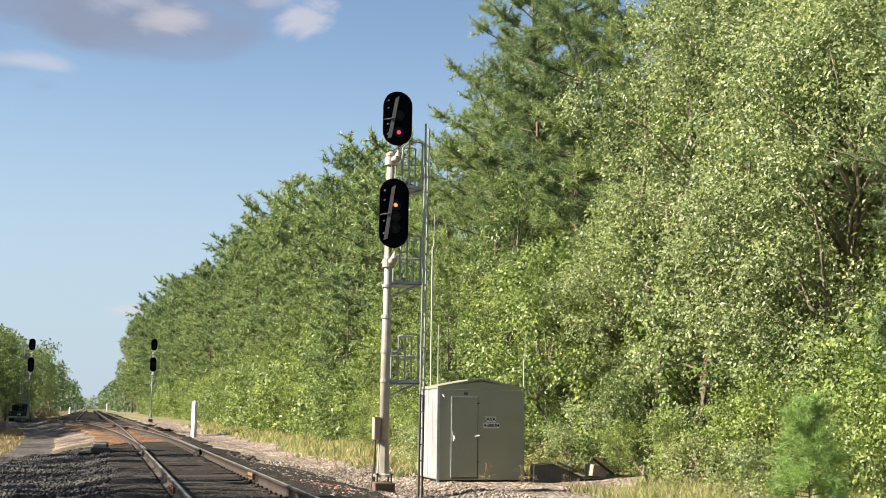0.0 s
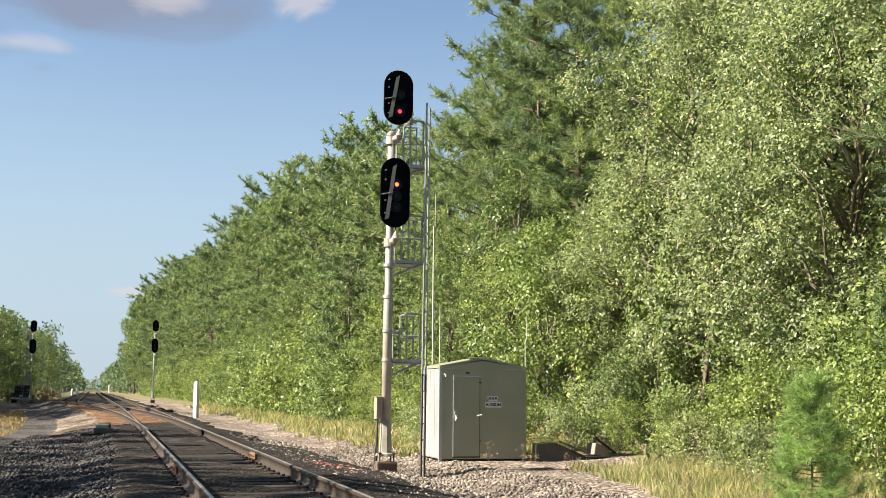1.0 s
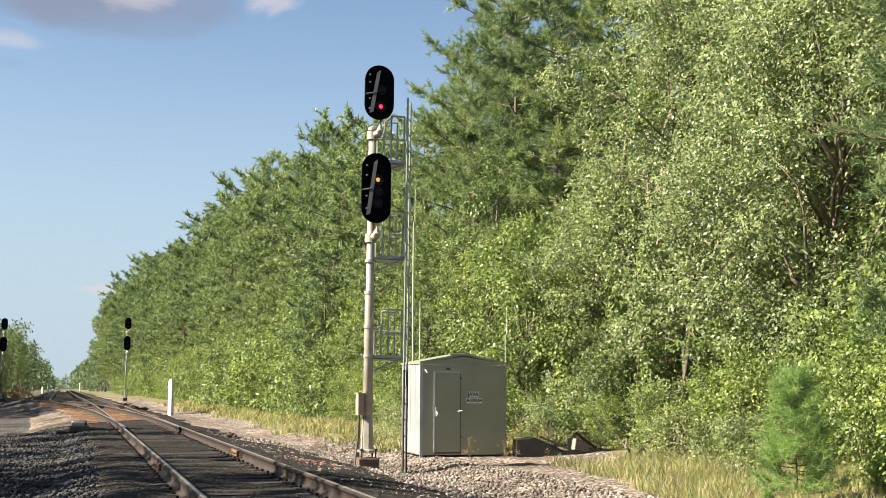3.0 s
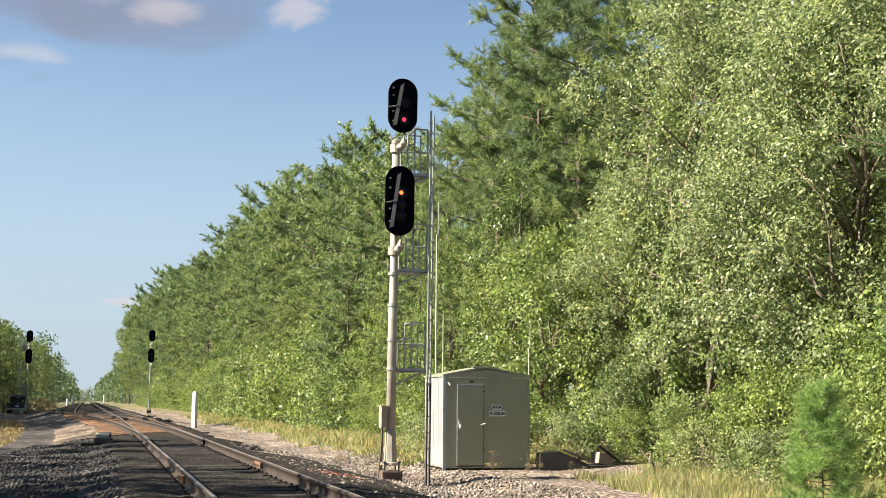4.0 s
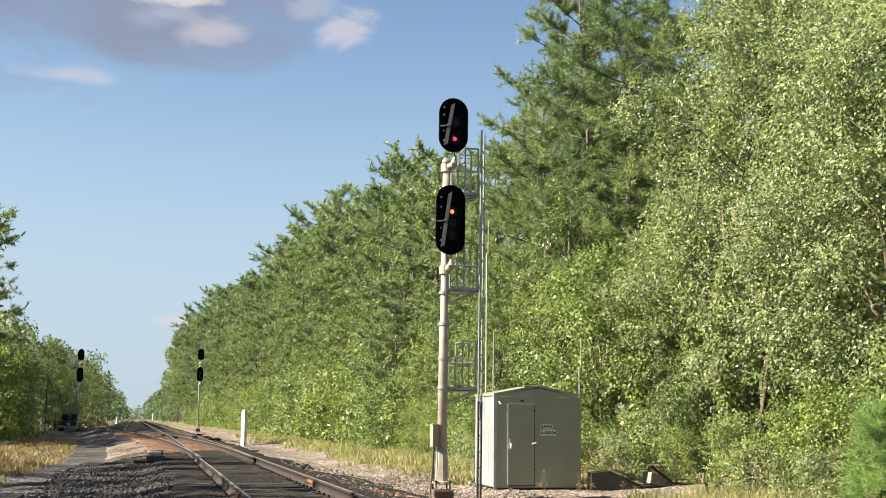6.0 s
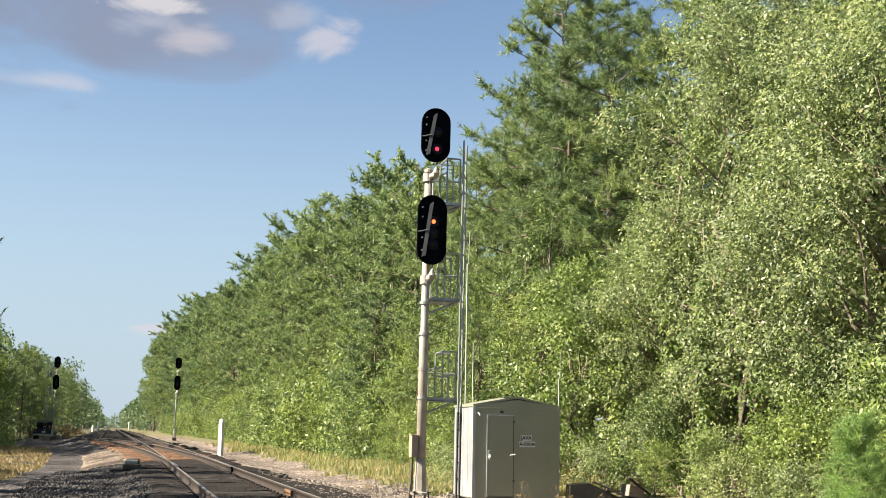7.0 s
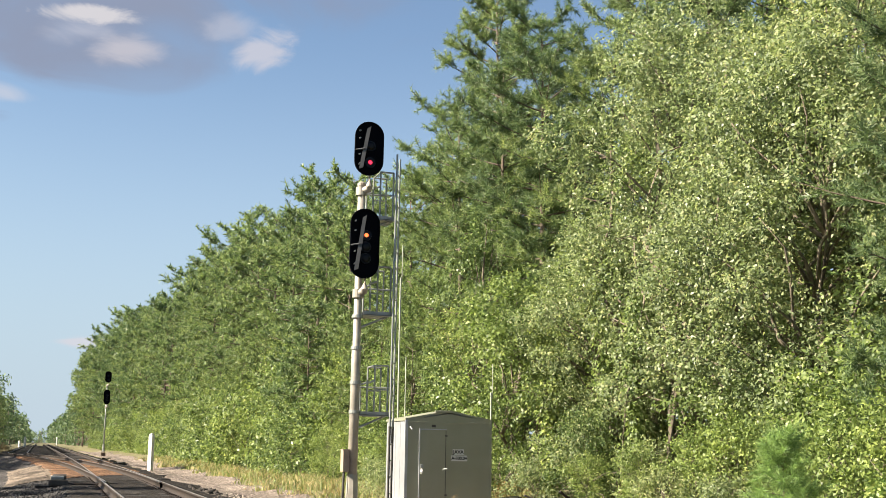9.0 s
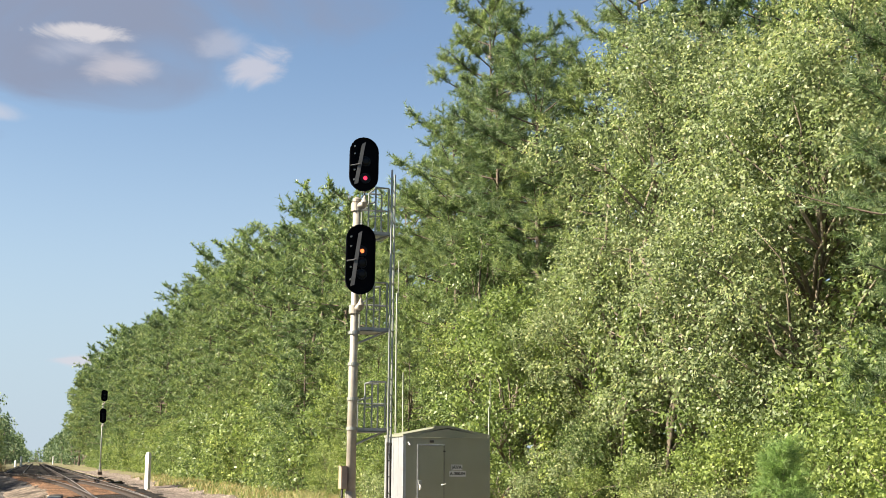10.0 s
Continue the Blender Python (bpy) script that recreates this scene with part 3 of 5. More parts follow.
def signal_head(parent, x, z, h, lamps, detail=True):
    """An oval black head, z at its middle, facing -y, with a hood and stacked lenses. lamps: lens heights and materials."""
    w = 0.56
    hd = part("signal_head", oval(B(), w, h, -0.30, -0.27), M["black"], parent, "black oval signal head")
    hd.matrix_basis = pose(x, 0, z)
    bm = B()
    oval(bm, w * 0.62, h * 0.82, -0.27, -0.02)
    part("housing", bm, M["black"], hd)
    # rim turned forward round the head
    bm = B()
    r = w / 2
    pts = [(r * math.cos(a), (h / 2 - r) + r * math.sin(a)) for a in np.linspace(0, math.pi, 14)]
    pts += [(r * math.cos(a), -(h / 2 - r) + r * math.sin(a)) for a in np.linspace(math.pi, 2 * math.pi, 14)]
    k = len(pts)
    ring = [[bm.verts.new((px * s, y, pz * s2)) for px, pz in pts] for y, s, s2 in ((-0.29, 1, 1), (-0.33, 1.02, 1.01), (-0.335, 0.97, 0.985), (-0.30, 0.95, 0.975))]
    for a, b in zip(ring, ring[1:]):
        for i in range(k):
            bm.faces.new((a[i], a[(i + 1) % k], b[(i + 1) % k], b[i]))
    part("rim", bm, M["black"], hd, smooth=True)
    for lz, mat, name in lamps:
        bm = B()
        tube(bm, [(0.03, -0.302, lz), (0.03, -0.32, lz)], [0.105, 0.10], 20)
        ln = part("lens_housing", bm, M["lens_off"], hd)
        bm = B()
        q = bmesh.ops.create_uvsphere(bm, u_segments=16, v_segments=8, radius=1)["verts"]
        rr = 0.04 if mat is not M["lens_off"] else 0.085
        bmesh.ops.scale(bm, vec=(rr, 0.02, rr), verts=q)
        bmesh.ops.translate(bm, vec=(0.03, -0.32, lz), verts=q)
        part(name, bm, mat, ln, smooth=True)
    if detail:
        # long hood plate, standing off the face and leaning; its sunlit look is in the grey
        bm = B()
        m = pose(-0.04, -0.40, 0, 0, 0, -12)
        hh = h * 0.40
        f = [(-0.165, 0, -hh), (-0.085, 0, -hh + 0.03), (0.045, 0, hh), (-0.03, 0, hh - 0.05)]
        vs = [bm.verts.new(m @ Vector(p)) for p in f]
        ws = [bm.verts.new(m @ (Vector(p) + Vector((0.0, 0.012, 0)))) for p in f]
        bm.faces.new(vs)
        bm.faces.new(ws[::-1])
        for i in range(4):
            bm.faces.new((vs[i], ws[i], ws[(i + 1) % 4], vs[(i + 1) % 4]))
        bmesh.ops.recalc_face_normals(bm, faces=bm.faces)
        part("hood", bm, M["visor"], hd, "hood plate with its sunlit edge painted grey")
        bm = B()
        rod(bm, (-0.27, -0.34, -0.05), (-0.10, -0.40, -0.02), 0.014, 6)
        part("hood_stay", bm, M["visor"], hd)
        for zz in (-h * 0.3, -h * 0.12, h * 0.18, h * 0.32):
            bm = B()
            rod(bm, (-0.19, -0.30, zz), (-0.19, -0.36, zz), 0.016, 6)
            part("bolt", bm, M["galv"], hd)
    return hd


def signal_mast(m, label, detail=True, ladder=1, lamps=True):
    """A steel mast with two heads, on a concrete foot; ladder: its side (+1 or -1), 0 for none."""
    t = thing("signal_mast", m, label, "railway signal")
    bm = B()
    thin = 1.0 if detail else 0.72
    tube(bm, [(0, 0, -0.05), (0, 0, 2.9), (0, 0, 2.95), (0, 0, 6.10)], [r * thin for r in (0.092, 0.088, 0.075, 0.07)], 20)
    part("pole", bm, M["mast" if detail else "galv"], t, smooth=True)
    bm = B()
    tube(bm, [(0, 0, -0.04), (0, 0, 0.0), (0, 0, 0.02), (0, 0, 0.55), (0, 0, 0.6)], [0.19, 0.19, 0.125, 0.105, 0.1], 8)
    part("base_casting", bm, M["mast" if detail else "galv"], t)
    bm = B()
    box(bm, -0.2, -0.2, -0.62, 0.2, 0.2, -0.14, 0.03)
    part("foundation", bm, M["footing"], t, "rust-stained concrete foundation")
    for a in range(4):
        bm = B()
        x, y = 0.19 * math.cos(a * math.pi / 2 + 0.78), 0.19 * math.sin(a * math.pi / 2 + 0.78)
        rod(bm, (x, y, -0.16), (x, y, 0.03), 0.016, 6)
        box(bm, x - 0.03, y - 0.03, -0.005, x + 0.03, y + 0.03, 0.02)
        part("anchor_bolt", bm, M["steel_dark"], t)
    if detail:
        bm = B()
        box(bm, -0.21, -0.11, 0.64, -0.09, 0.11, 1.05, 0.012)
        jb = part("junction_box", bm, M["tan"], t, "tan painted junction box")
        bm = B()
        box(bm, -0.22, -0.12, 1.045, -0.085, 0.12, 1.06, 0.004)
        part("box_lid", bm, M["tan"], jb)
        bm = B()
        tube(bm, [(-0.15, 0.06, 0.66), (-0.15, 0.06, 0.2), (-0.18, 0.1, -0.35)], [0.022] * 3, 8)
        tube(bm, [(-0.17, -0.04, 0.66), (-0.19, -0.05, 0.2), (-0.25, -0.08, -0.38)], [0.014] * 3, 8)
        part("conduit", bm, M["steel_dark"], t)
        for z in (2.95, 3.55, 1.75, 2.3):
            bm = B()
            tube(bm, [(0, 0, z - 0.03), (0, 0, z + 0.03)], [0.105, 0.105], 20)
            part("band", bm, M["galv"], t)
        bm = B()
        tube(bm, [(0, 0, 6.08), (0, 0, 6.13), (0, 0, 6.17)], [0.085, 0.085, 0.03], 16)
        part("cap", bm, M["mast"], t)
    for x, z, h, lit in ((0.05, 6.76, 1.05, 0), (0.02, 4.91, 1.33, 1)):
        zb = z - h / 2
        bm = B()
        tube(bm, [(0, -0.02, zb - 0.26), (x + 0.06, -0.12, zb - 0.22), (x + 0.06, -0.16, zb - 0.18), (x + 0.06, -0.16, zb + 0.14)], [0.075, 0.075, 0.072, 0.07], 14)
        tube(bm, [(0, 0, zb - 0.34), (0, 0, zb - 0.18)], [0.11, 0.11], 16)
        part("head_bracket", bm, M["mast"], t)
        off = M["lens_off"]
        if lit:
            lens = [(0.16, M["amber"] if lamps else off, "lens"), (-0.06, off, "lens"), (-0.28, off, "lens")]
        else:
            lens = [(0.06, off, "lens"), (-0.27, M["red"] if lamps else off, "lens")]
        signal_head(t, x, z, h, lens, detail)
    if ladder:
        s = ladder
        lx = 0.72 * s
        top = 6.73
        stiles = []
        for dx, dy in ((-0.075, -0.19), (0.085, 0.19)):
            bm = B()
            box(bm, lx + dx - 0.014, dy - 0.03, 1.5, lx + dx + 0.014, dy + 0.03, top, 0.006)
            stiles.append(part("ladder_stile", bm, M["galv"], t, "galvanised ladder stile"))
            bm = B()
            box(bm, lx + dx - 0.017, dy - 0.033, -0.54, lx + dx + 0.017, dy + 0.033, 1.5, 0.006)
            stiles.append(part("ladder_foot", bm, M["steel_dark"], t, "dark lower ladder stile"))
        k = 0
        z = -0.05
        while z < top - 0.1:
            bm = B()
            rod(bm, (lx - 0.075, -0.19, z), (lx + 0.085, 0.19, z), 0.014, 6)
            part("rung", bm, M["galv"], t)
            z += 0.305
        for z in (1.73, 3.62, 5.48):
            x0, x1 = sorted((0.09 * s, lx - 0.06 * s))
            bm = B()
            box(bm, x0, -0.08, z - 0.04, x1, 0.52, z - 0.018, 0.004)
            pl = part("platform", bm, M["galv"], t, "galvanised grating platform")
            for yy in (-0.065, 0.505):
                bm = B()
                box(bm, x0, yy - 0.015, z - 0.045, x1, yy + 0.015, z + 0.035)
                part("edge_angle", bm, M["galv"], pl)
            for yy in np.linspace(0.02, 0.42, 5):
                bm = B()
                box(bm, x0, yy - 0.012, z - 0.019, x1, yy + 0.012, z + 0.02)
                part("slat", bm, M["galv"], pl)
            bm = B()
            rod(bm, (0.06 * s, 0.0, z - 0.28), (lx * 0.85, 0.0, z - 0.03), 0.02, 8)
            part("brace", bm, M["galv"], pl)
            # cage of rails round the platform
            for yy in (-0.06, 0.50):
                bm = B()
                for xx in (0.22 * s, 0.36 * s, lx - 0.1 * s):
                    rod(bm, (xx, yy, z), (xx, yy, z + (0.9 if xx != 0.22 * s else 0.62)), 0.017, 8)
                rod(bm, (0.36 * s, yy, z + 0.9), (lx - 0.1 * s, yy, z + 0.9), 0.017, 8)
                rod(bm, (0.20 * s, yy, z + 0.55), (0.36 * s, yy, z + 0.62), 0.017, 8)
                rod(bm, (0.36 * s, yy, z + 0.45), (lx - 0.1 * s, yy, z + 0.45), 0.012, 8)
                part("guard_rail", bm, M["galv"], pl)
            bm = B()
            rod(bm, (0.36 * s, -0.06, z + 0.9), (0.36 * s, 0.50, z + 0.9), 0.015, 8)
            part("cross_rail", bm, M["galv"], pl)
            bm = B()
            rod(bm, (0.05 * s, 0.25, z + 0.5), (lx + 0.05 * s, 0.19, z + 0.5), 0.015, 8)
            part("ladder_stay", bm, M["galv"], pl)
    return t


# ---- the equipment house ----
def text_mesh(s, size):
    cu = bpy.data.curves.new("text", "FONT")
    cu.body, cu.size, cu.align_x, cu.align_y, cu.extrude = s, size, "CENTER", "CENTER", 0.0015
    cu.offset = 0.0035
    ob = bpy.data.objects.new("text", cu)
    scene.collection.objects.link(ob)
    me = bpy.data.meshes.new_from_object(ob.evaluated_get(bpy.context.evaluated_depsgraph_get()))
    bpy.data.objects.remove(ob)
    return me


def build_house():
    t = thing("equipment_house", pose(6.70, 24.99, -0.265, 0, 0, -0.4), "grey-green metal equipment house with low gable roof on gravel", "equipment house")
    W, D, H, P = 1.89, 1.60, 2.0, 2.17
    bm = B()
    prof = [(0, 0.07), (W, 0.07), (W, H), (W / 2, P - 0.02), (0, H)]
    f = bm.faces.new([bm.verts.new((x, 0, z)) for x, z in prof])
    ex = bmesh.ops.extrude_face_region(bm, geom=[f])
    bmesh.ops.translate(bm, vec=(0, D, 0), verts=[g for g in ex["geom"] if isinstance(g, bmesh.types.BMVert)])
    bmesh.ops.recalc_face_normals(bm, faces=bm.faces)
    part("body", bm, M["house"], t)
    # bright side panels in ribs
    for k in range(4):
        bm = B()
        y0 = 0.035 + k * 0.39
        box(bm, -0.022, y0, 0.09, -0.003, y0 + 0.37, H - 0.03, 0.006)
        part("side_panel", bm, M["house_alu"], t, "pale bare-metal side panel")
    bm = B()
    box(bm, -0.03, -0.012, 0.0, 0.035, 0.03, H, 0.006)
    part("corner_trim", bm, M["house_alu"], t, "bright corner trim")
    bm = B()
    box(bm, W - 0.03, -0.01, 0.05, W + 0.012, 0.03, H, 0.006)
    part("corner_trim", bm, M["house"], t)
    # roof
    for s in (0, 1):
        bm = B()
        a = (-0.025, H - 0.01) if s == 0 else (W + 0.025, H - 0.01)
        b = (W / 2, P + 0.005)
        v = []
        for y in (-0.002, D + 0.05):
            for (x, z) in (a, b):
                v.append((x, y, z))
                v.append((x, y, z + 0.045))
        q = [bm.verts.new(p) for p in v]
        for fc in ((0, 1, 3, 2), (4, 6, 7, 5), (0, 4, 5, 1), (2, 3, 7, 6), (1, 5, 7, 3), (0, 2, 6, 4)):
            bm.faces.new([q[i] for i in fc])
        bmesh.ops.recalc_face_normals(bm, faces=bm.faces)
        part("roof_panel", bm, M["house"], t)
    bm = B()
    box(bm, W / 2 - 0.32, -0.02, P + 0.0, W / 2 + 0.04, 0.02, P + 0.045, 0.006)
    part("ridge_cap", bm, M["house"], t)
    bm = B()
    box(bm, 0.0, -0.012, H - 0.05, W, -0.002, H - 0.03, 0.003)
    part("seam", bm, M["house"], t)
    # door with frame, hinge side, latch
    bm = B()
    box(bm, 0.30, -0.028, 0.13, 0.86, -0.004, 1.80, 0.008)
    d = part("door", bm, M["house"], t)
    for nm, b_, mt in (("door_frame", (0.275, -0.035, 0.12, 0.298, -0.003, 1.83), "house_alu"), ("door_frame", (0.862, -0.02, 0.12, 0.875, -0.003, 1.83), "steel_dark"),
                       ("door_frame", (0.275, -0.035, 1.802, 0.875, -0.003, 1.825), "house_alu"), ("sill", (0.27, -0.03, 0.10, 0.88, -0.002, 0.122), "steel_dark")):
        bm = B()
        box(bm, *b_, 0.003)
        part(nm, bm, M[mt], d)
    bm = B()
    box(bm, 0.30, -0.06, 0.98, 0.37, -0.028, 1.08, 0.01)
    part("latch", bm, M["galv"], d, "bright steel latch")
    bm = B()
    tube(bm, [(0.335, -0.05, 0.99), (0.335, -0.07, 0.93), (0.32, -0.07, 0.88)], [0.022, 0.03, 0.012], 8)
    part("padlock", bm, M["white"], d)
    bm = B()
    rod(bm, (0.80, -0.045, 0.98), (0.90, -0.045, 1.0), 0.014, 8)
    part("door_hook", bm, M["white"], d)
    for z in (0.45, 1.68):
        bm = B()
        box(bm, 0.845, -0.03, z - 0.014, 0.90, -0.018, z + 0.014, 0.003)
        part("hinge", bm, M["steel_dark"], d)
    bm = B()
    box(bm, 0.55, -0.02, 1.86, 0.64, -0.003, 1.91, 0.004)
    part("vent", bm, M["steel_dark"], t, "small dark vent")
    bm = B()
    tube(bm, [(0.07, -0.01, 1.85), (0.07, -0.1, 1.86), (0.09, -0.13, 1.80)], [0.012, 0.014, 0.022], 8)
    part("lamp_bracket", bm, M["galv"], t)
    # two sign plates
    for z, w, s, size in ((1.345, 0.25, "JAVA", 0.105), (1.215, 0.36, "A-300.04", 0.092)):
        bm = B()
        box(bm, 1.15 - w / 2 + (0.0 if z > 1.3 else 0.02), -0.012, z - 0.06, 1.15 + w / 2 + (0.0 if z > 1.3 else 0.02), -0.004, z + 0.06, 0.002)
        sg = part("sign_plate", bm, M["white"], t, "white sign plate with black letters")
        me = text_mesh(s, size)
        me.transform(pose(1.15 + (0.0 if z > 1.3 else 0.02), -0.0135, z, 90, 0, 0))
        mesh_part("lettering", me, M["ink"], sg)
    # skids under the house
    for y in (0.12, D - 0.2):
        bm = B()
        box(bm, 0.03, y, -0.12, W - 0.03, y + 0.12, 0.07, 0.01)
        part("skid", bm, M["steel_dark"], t)
    for x in (0.05, 0.5, 1.2, 1.85):
        bm = B()
        box(bm, x - 0.05, -0.03, -0.12, x + 0.05, 0.06, 0.03, 0.01)
        part("footing", bm, M["galv"], t)

    def pole(name, x, y, z0, z1, r0, label, upper=None):
        a = thing(name, pose(x, y, z0), label, "antenna")
        bm = B()
        zc = (upper or z1) - z0
        rod(bm, (0, 0, -0.1), (0, 0, zc), r0, 10)
        part("lower_tube", bm, M["fibre"], a)
        if upper:
            bm = B()
            tube(bm, [(0.03, 0, zc - 0.15), (0.035, 0, z1 - z0)], [r0 * 0.6, r0 * 0.5], 8)
            part("whip", bm, M["fibre"], a)
        bm = B()
        box(bm, -0.05, -0.05, -0.05, 0.09, 0.05, 0.02, 0.01)
        part("clamp", bm, M["galv"], a)
    pole("antenna", 6.97, 26.7, -0.24, 5.76, 0.02, "tall pale fibreglass antenna pole beside the equipment house", 5.0)
    pole("antenna", 7.15, 26.75, -0.24, 3.2, 0.013, "short pale antenna pole beside the equipment house")
    pole("antenna", 9.2, 26.72, -0.24, 3.1, 0.017, "slim whip antenna behind the equipment house", 2.45)


def build_clutter():
    # scrap beside the house
    t = thing("scrap_cover", pose(9.25, 24.7, -0.24, 0, 0, -6), "dark tarred metal cover lying on the ground beside the house", "scrap")
    bm = B()
    v = [(-0.50, 0, 0), (-0.48, 0, 0.36), (-0.08, 0, 0.40), (0.58, 0, 0.12), (0.62, 0, 0.0)]
    f = bm.faces.new([bm.verts.new(p) for p in v])
    ex = bmesh.ops.extrude_face_region(bm, geom=[f])
    bmesh.ops.translate(bm, vec=(0.05, 0.6, 0.0), verts=[g for g in ex["geom"] if isinstance(g, bmesh.types.BMVert)])
    bmesh.ops.recalc_face_normals(bm, faces=bm.faces)
    part("cover", bm, M["tar"], t)
    bm = B()
    box(bm, -0.06, -0.03, 0.385, 0.64, 0.05, 0.425, 0.008, pose(0, 0, 0.02, 0, 22, 0) @ pose(-0.10, -0.02, -0.02))
    part("lip", bm, M["steel_dark"], t)
    t = thing("cable_box", pose(10.25, 25.0, -0.22, 0, 0, 12), "tilted grey concrete cable box on a wooden pallet", "cable box")
    bm = B()
    box(bm, -0.19, -0.16, 0.06, 0.19, 0.16, 0.31, 0.02, pose(0, 0, 0.02, 0, 10, 0))
    part("case", bm, M["concrete"], t)
    bm = B()
    box(bm, -0.62, -0.30, -0.02, 0.32, 0.25, 0.07, 0.01)
    part("pallet", bm, M["tie"], t)
    bm = B()
    box(bm, -0.40, -0.26, 0.20, 0.26, -0.18, 0.24, 0.008, pose(0, 0, 0.10, 0, 32, 0))
    part("plank", bm, M["tie"], t)
    # worn-out ties and clods left beside the rail
    rng = np.random.RandomState(31)
    for k, (dx, y, ln, turn) in enumerate(((1.75, 72.0, 2.2, 76), (1.75, 78.0, 2.4, 82), (1.8, 90.0, 2.4, 84))):
        x = cx(y) + dx
        t = thing("discarded_tie", pose(x, y, land(x, y) + 0.12, 0, rng.uniform(-3, 3), turn), "split black worn-out tie dumped beside the rails", "railway tie", "discarded ties")
        me = tie_mesh(ln, 70 + k)
        mesh_part("timber", me, M["tie"], t)
        bm = B()
        box(bm, -0.17, -0.10, 0.0, 0.10, 0.10, 0.014, 0.004)
        pl = part("tie_plate", bm, M["rail_side"], t)
        pl.matrix_basis = pose(-ln * 0.3, 0, 0.004)
    # marker posts
    def post(x, y, z, h, w, label):
        p = thing("marker_post", pose(x, y, z, 0, 0, -40), label, "marker post")
        bm = B()
        box(bm, -w / 2, -w / 2, -0.2, w / 2, w / 2, h - 0.12, 0.02)
        part("shaft", bm, M["white"], p)
        bm = B()
        tube(bm, [(0, 0, h - 0.125), (0, 0, h - 0.03), (0, 0, h)], [w * 0.66, w * 0.5, w * 0.2], 4)
        c = part("point", bm, M["white"], p)
        c.matrix_basis = pose(0, 0, 0, 0, 0, 45)
    post(3.77, 57.8, 0.05, 1.6, 0.2, "white painted concrete marker post beside the track")
    for x, y, h in ((-5.0, 235, 1.9), (-5.9, 232, 1.2), (3.0, 420, 2.6)):
        post(cx(y) + x, y, land(cx(y) + x, y), h, 0.3, "far white marker post beside the track")
    # parked pickup by the far signal
    y0 = 122
    x0 = -8.3
    t = thing("pickup_truck", pose(x0, y0, land(x0, y0) - 0.02), "dark pickup truck parked on the gravel below the trees", "truck")
    bm = B()
    box(bm, -0.92, 0, 0.45, 0.92, 5.2, 1.05, 0.06)
    part("body", bm, M["car"], t)
    bm = B()
    box(bm, -0.80, 1.9, 1.05, 0.80, 3.9, 1.78, 0.12)
    cab = part("cab", bm, M["car"], t)
    bm = B()
    box(bm, -0.66, 1.885, 1.16, 0.66, 1.9, 1.62, 0.004)
    part("rear_window", bm, M["glass_dark"], cab)
    for s in (-1, 1):
        bm = B()
        box(bm, s * 0.80 - 0.09, -0.03, 0.72, s * 0.80 + 0.09, 0.02, 1.0, 0.01)
        part("tail_light", bm, M["tail"], t)
        for yy in (1.0, 4.3):
            bm = B()
            tube(bm, [(s * 0.70, yy, 0.38), (s * 0.92, yy, 0.38)], [0.38, 0.38], 20)
            w = part("wheel", bm, M["tyre"], t)
            bm = B()
            tube(bm, [(s * 0.90, yy, 0.38), (s * 0.93, yy, 0.38)], [0.2, 0.18], 14)
            part("rim", bm, M["galv"], w)
    bm = B()
    box(bm, -0.9, -0.12, 0.42, 0.9, 0.0, 0.58, 0.03)
    part("bumper", bm, M["galv"], t, "bright steel rear bumper")
    bm = B()
    box(bm, -0.15, -0.035, 0.68, 0.15, -0.01, 0.82, 0.004)
    part("plate", bm, M["white"], t)


# ---- plants ----
def unit(v):
    return v / np.maximum(np.linalg.norm(v, axis=-1, keepdims=True), 1e-9)


def leaf_quads(C, D, Nn, length, width):
    """Folded diamond leaves: C middle, D the way they point, Nn about their normal."""
    n = len(C)
    S = unit(np.cross(D, Nn))
    Nn = np.cross(S, D)
    L, W = length[:, None], width[:, None]
    V = np.stack([C - D * L * 0.5, C + S * W * 0.5 + Nn * W * 0.18 - D * L * 0.05, C + D * L * 0.5 - Nn * L * 0.12, C - S * W * 0.5 + Nn * W * 0.18 - D * L * 0.05], 1)
    return V.reshape(-1, 3), np.arange(n * 4).reshape(-1, 4)


def blades(P, D, length, width, rng):
    """Narrow triangles from P along D."""
    n = len(P)
    S = unit(np.cross(D, rng.randn(n, 3)))
    V = np.stack([P - S * width[:, None] / 2, P + S * width[:, None] / 2, P + D * length[:, None]], 1)
    return V.reshape(-1, 3), np.arange(n * 3).reshape(-1, 3)


def limb(bm, rng, a, b, r0, r1, sag=0.1, n=5, sides=5):
    a, b = np.array(a, float), np.array(b, float)
    ln = np.linalg.norm(b - a)
    pts, rad = [], []
    w = rng.randn(n + 1, 3) * ln * 0.035
    for i in range(n + 1):
        k = i / n
        p = a + (b - a) * k + w[i] * (0 < i < n)
        p[2] += sag * ln * math.sin(math.pi * k)
        pts.append(p)
        rad.append(r0 + (r1 - r0) * k)
    tube(bm, pts, rad, sides)
    return pts


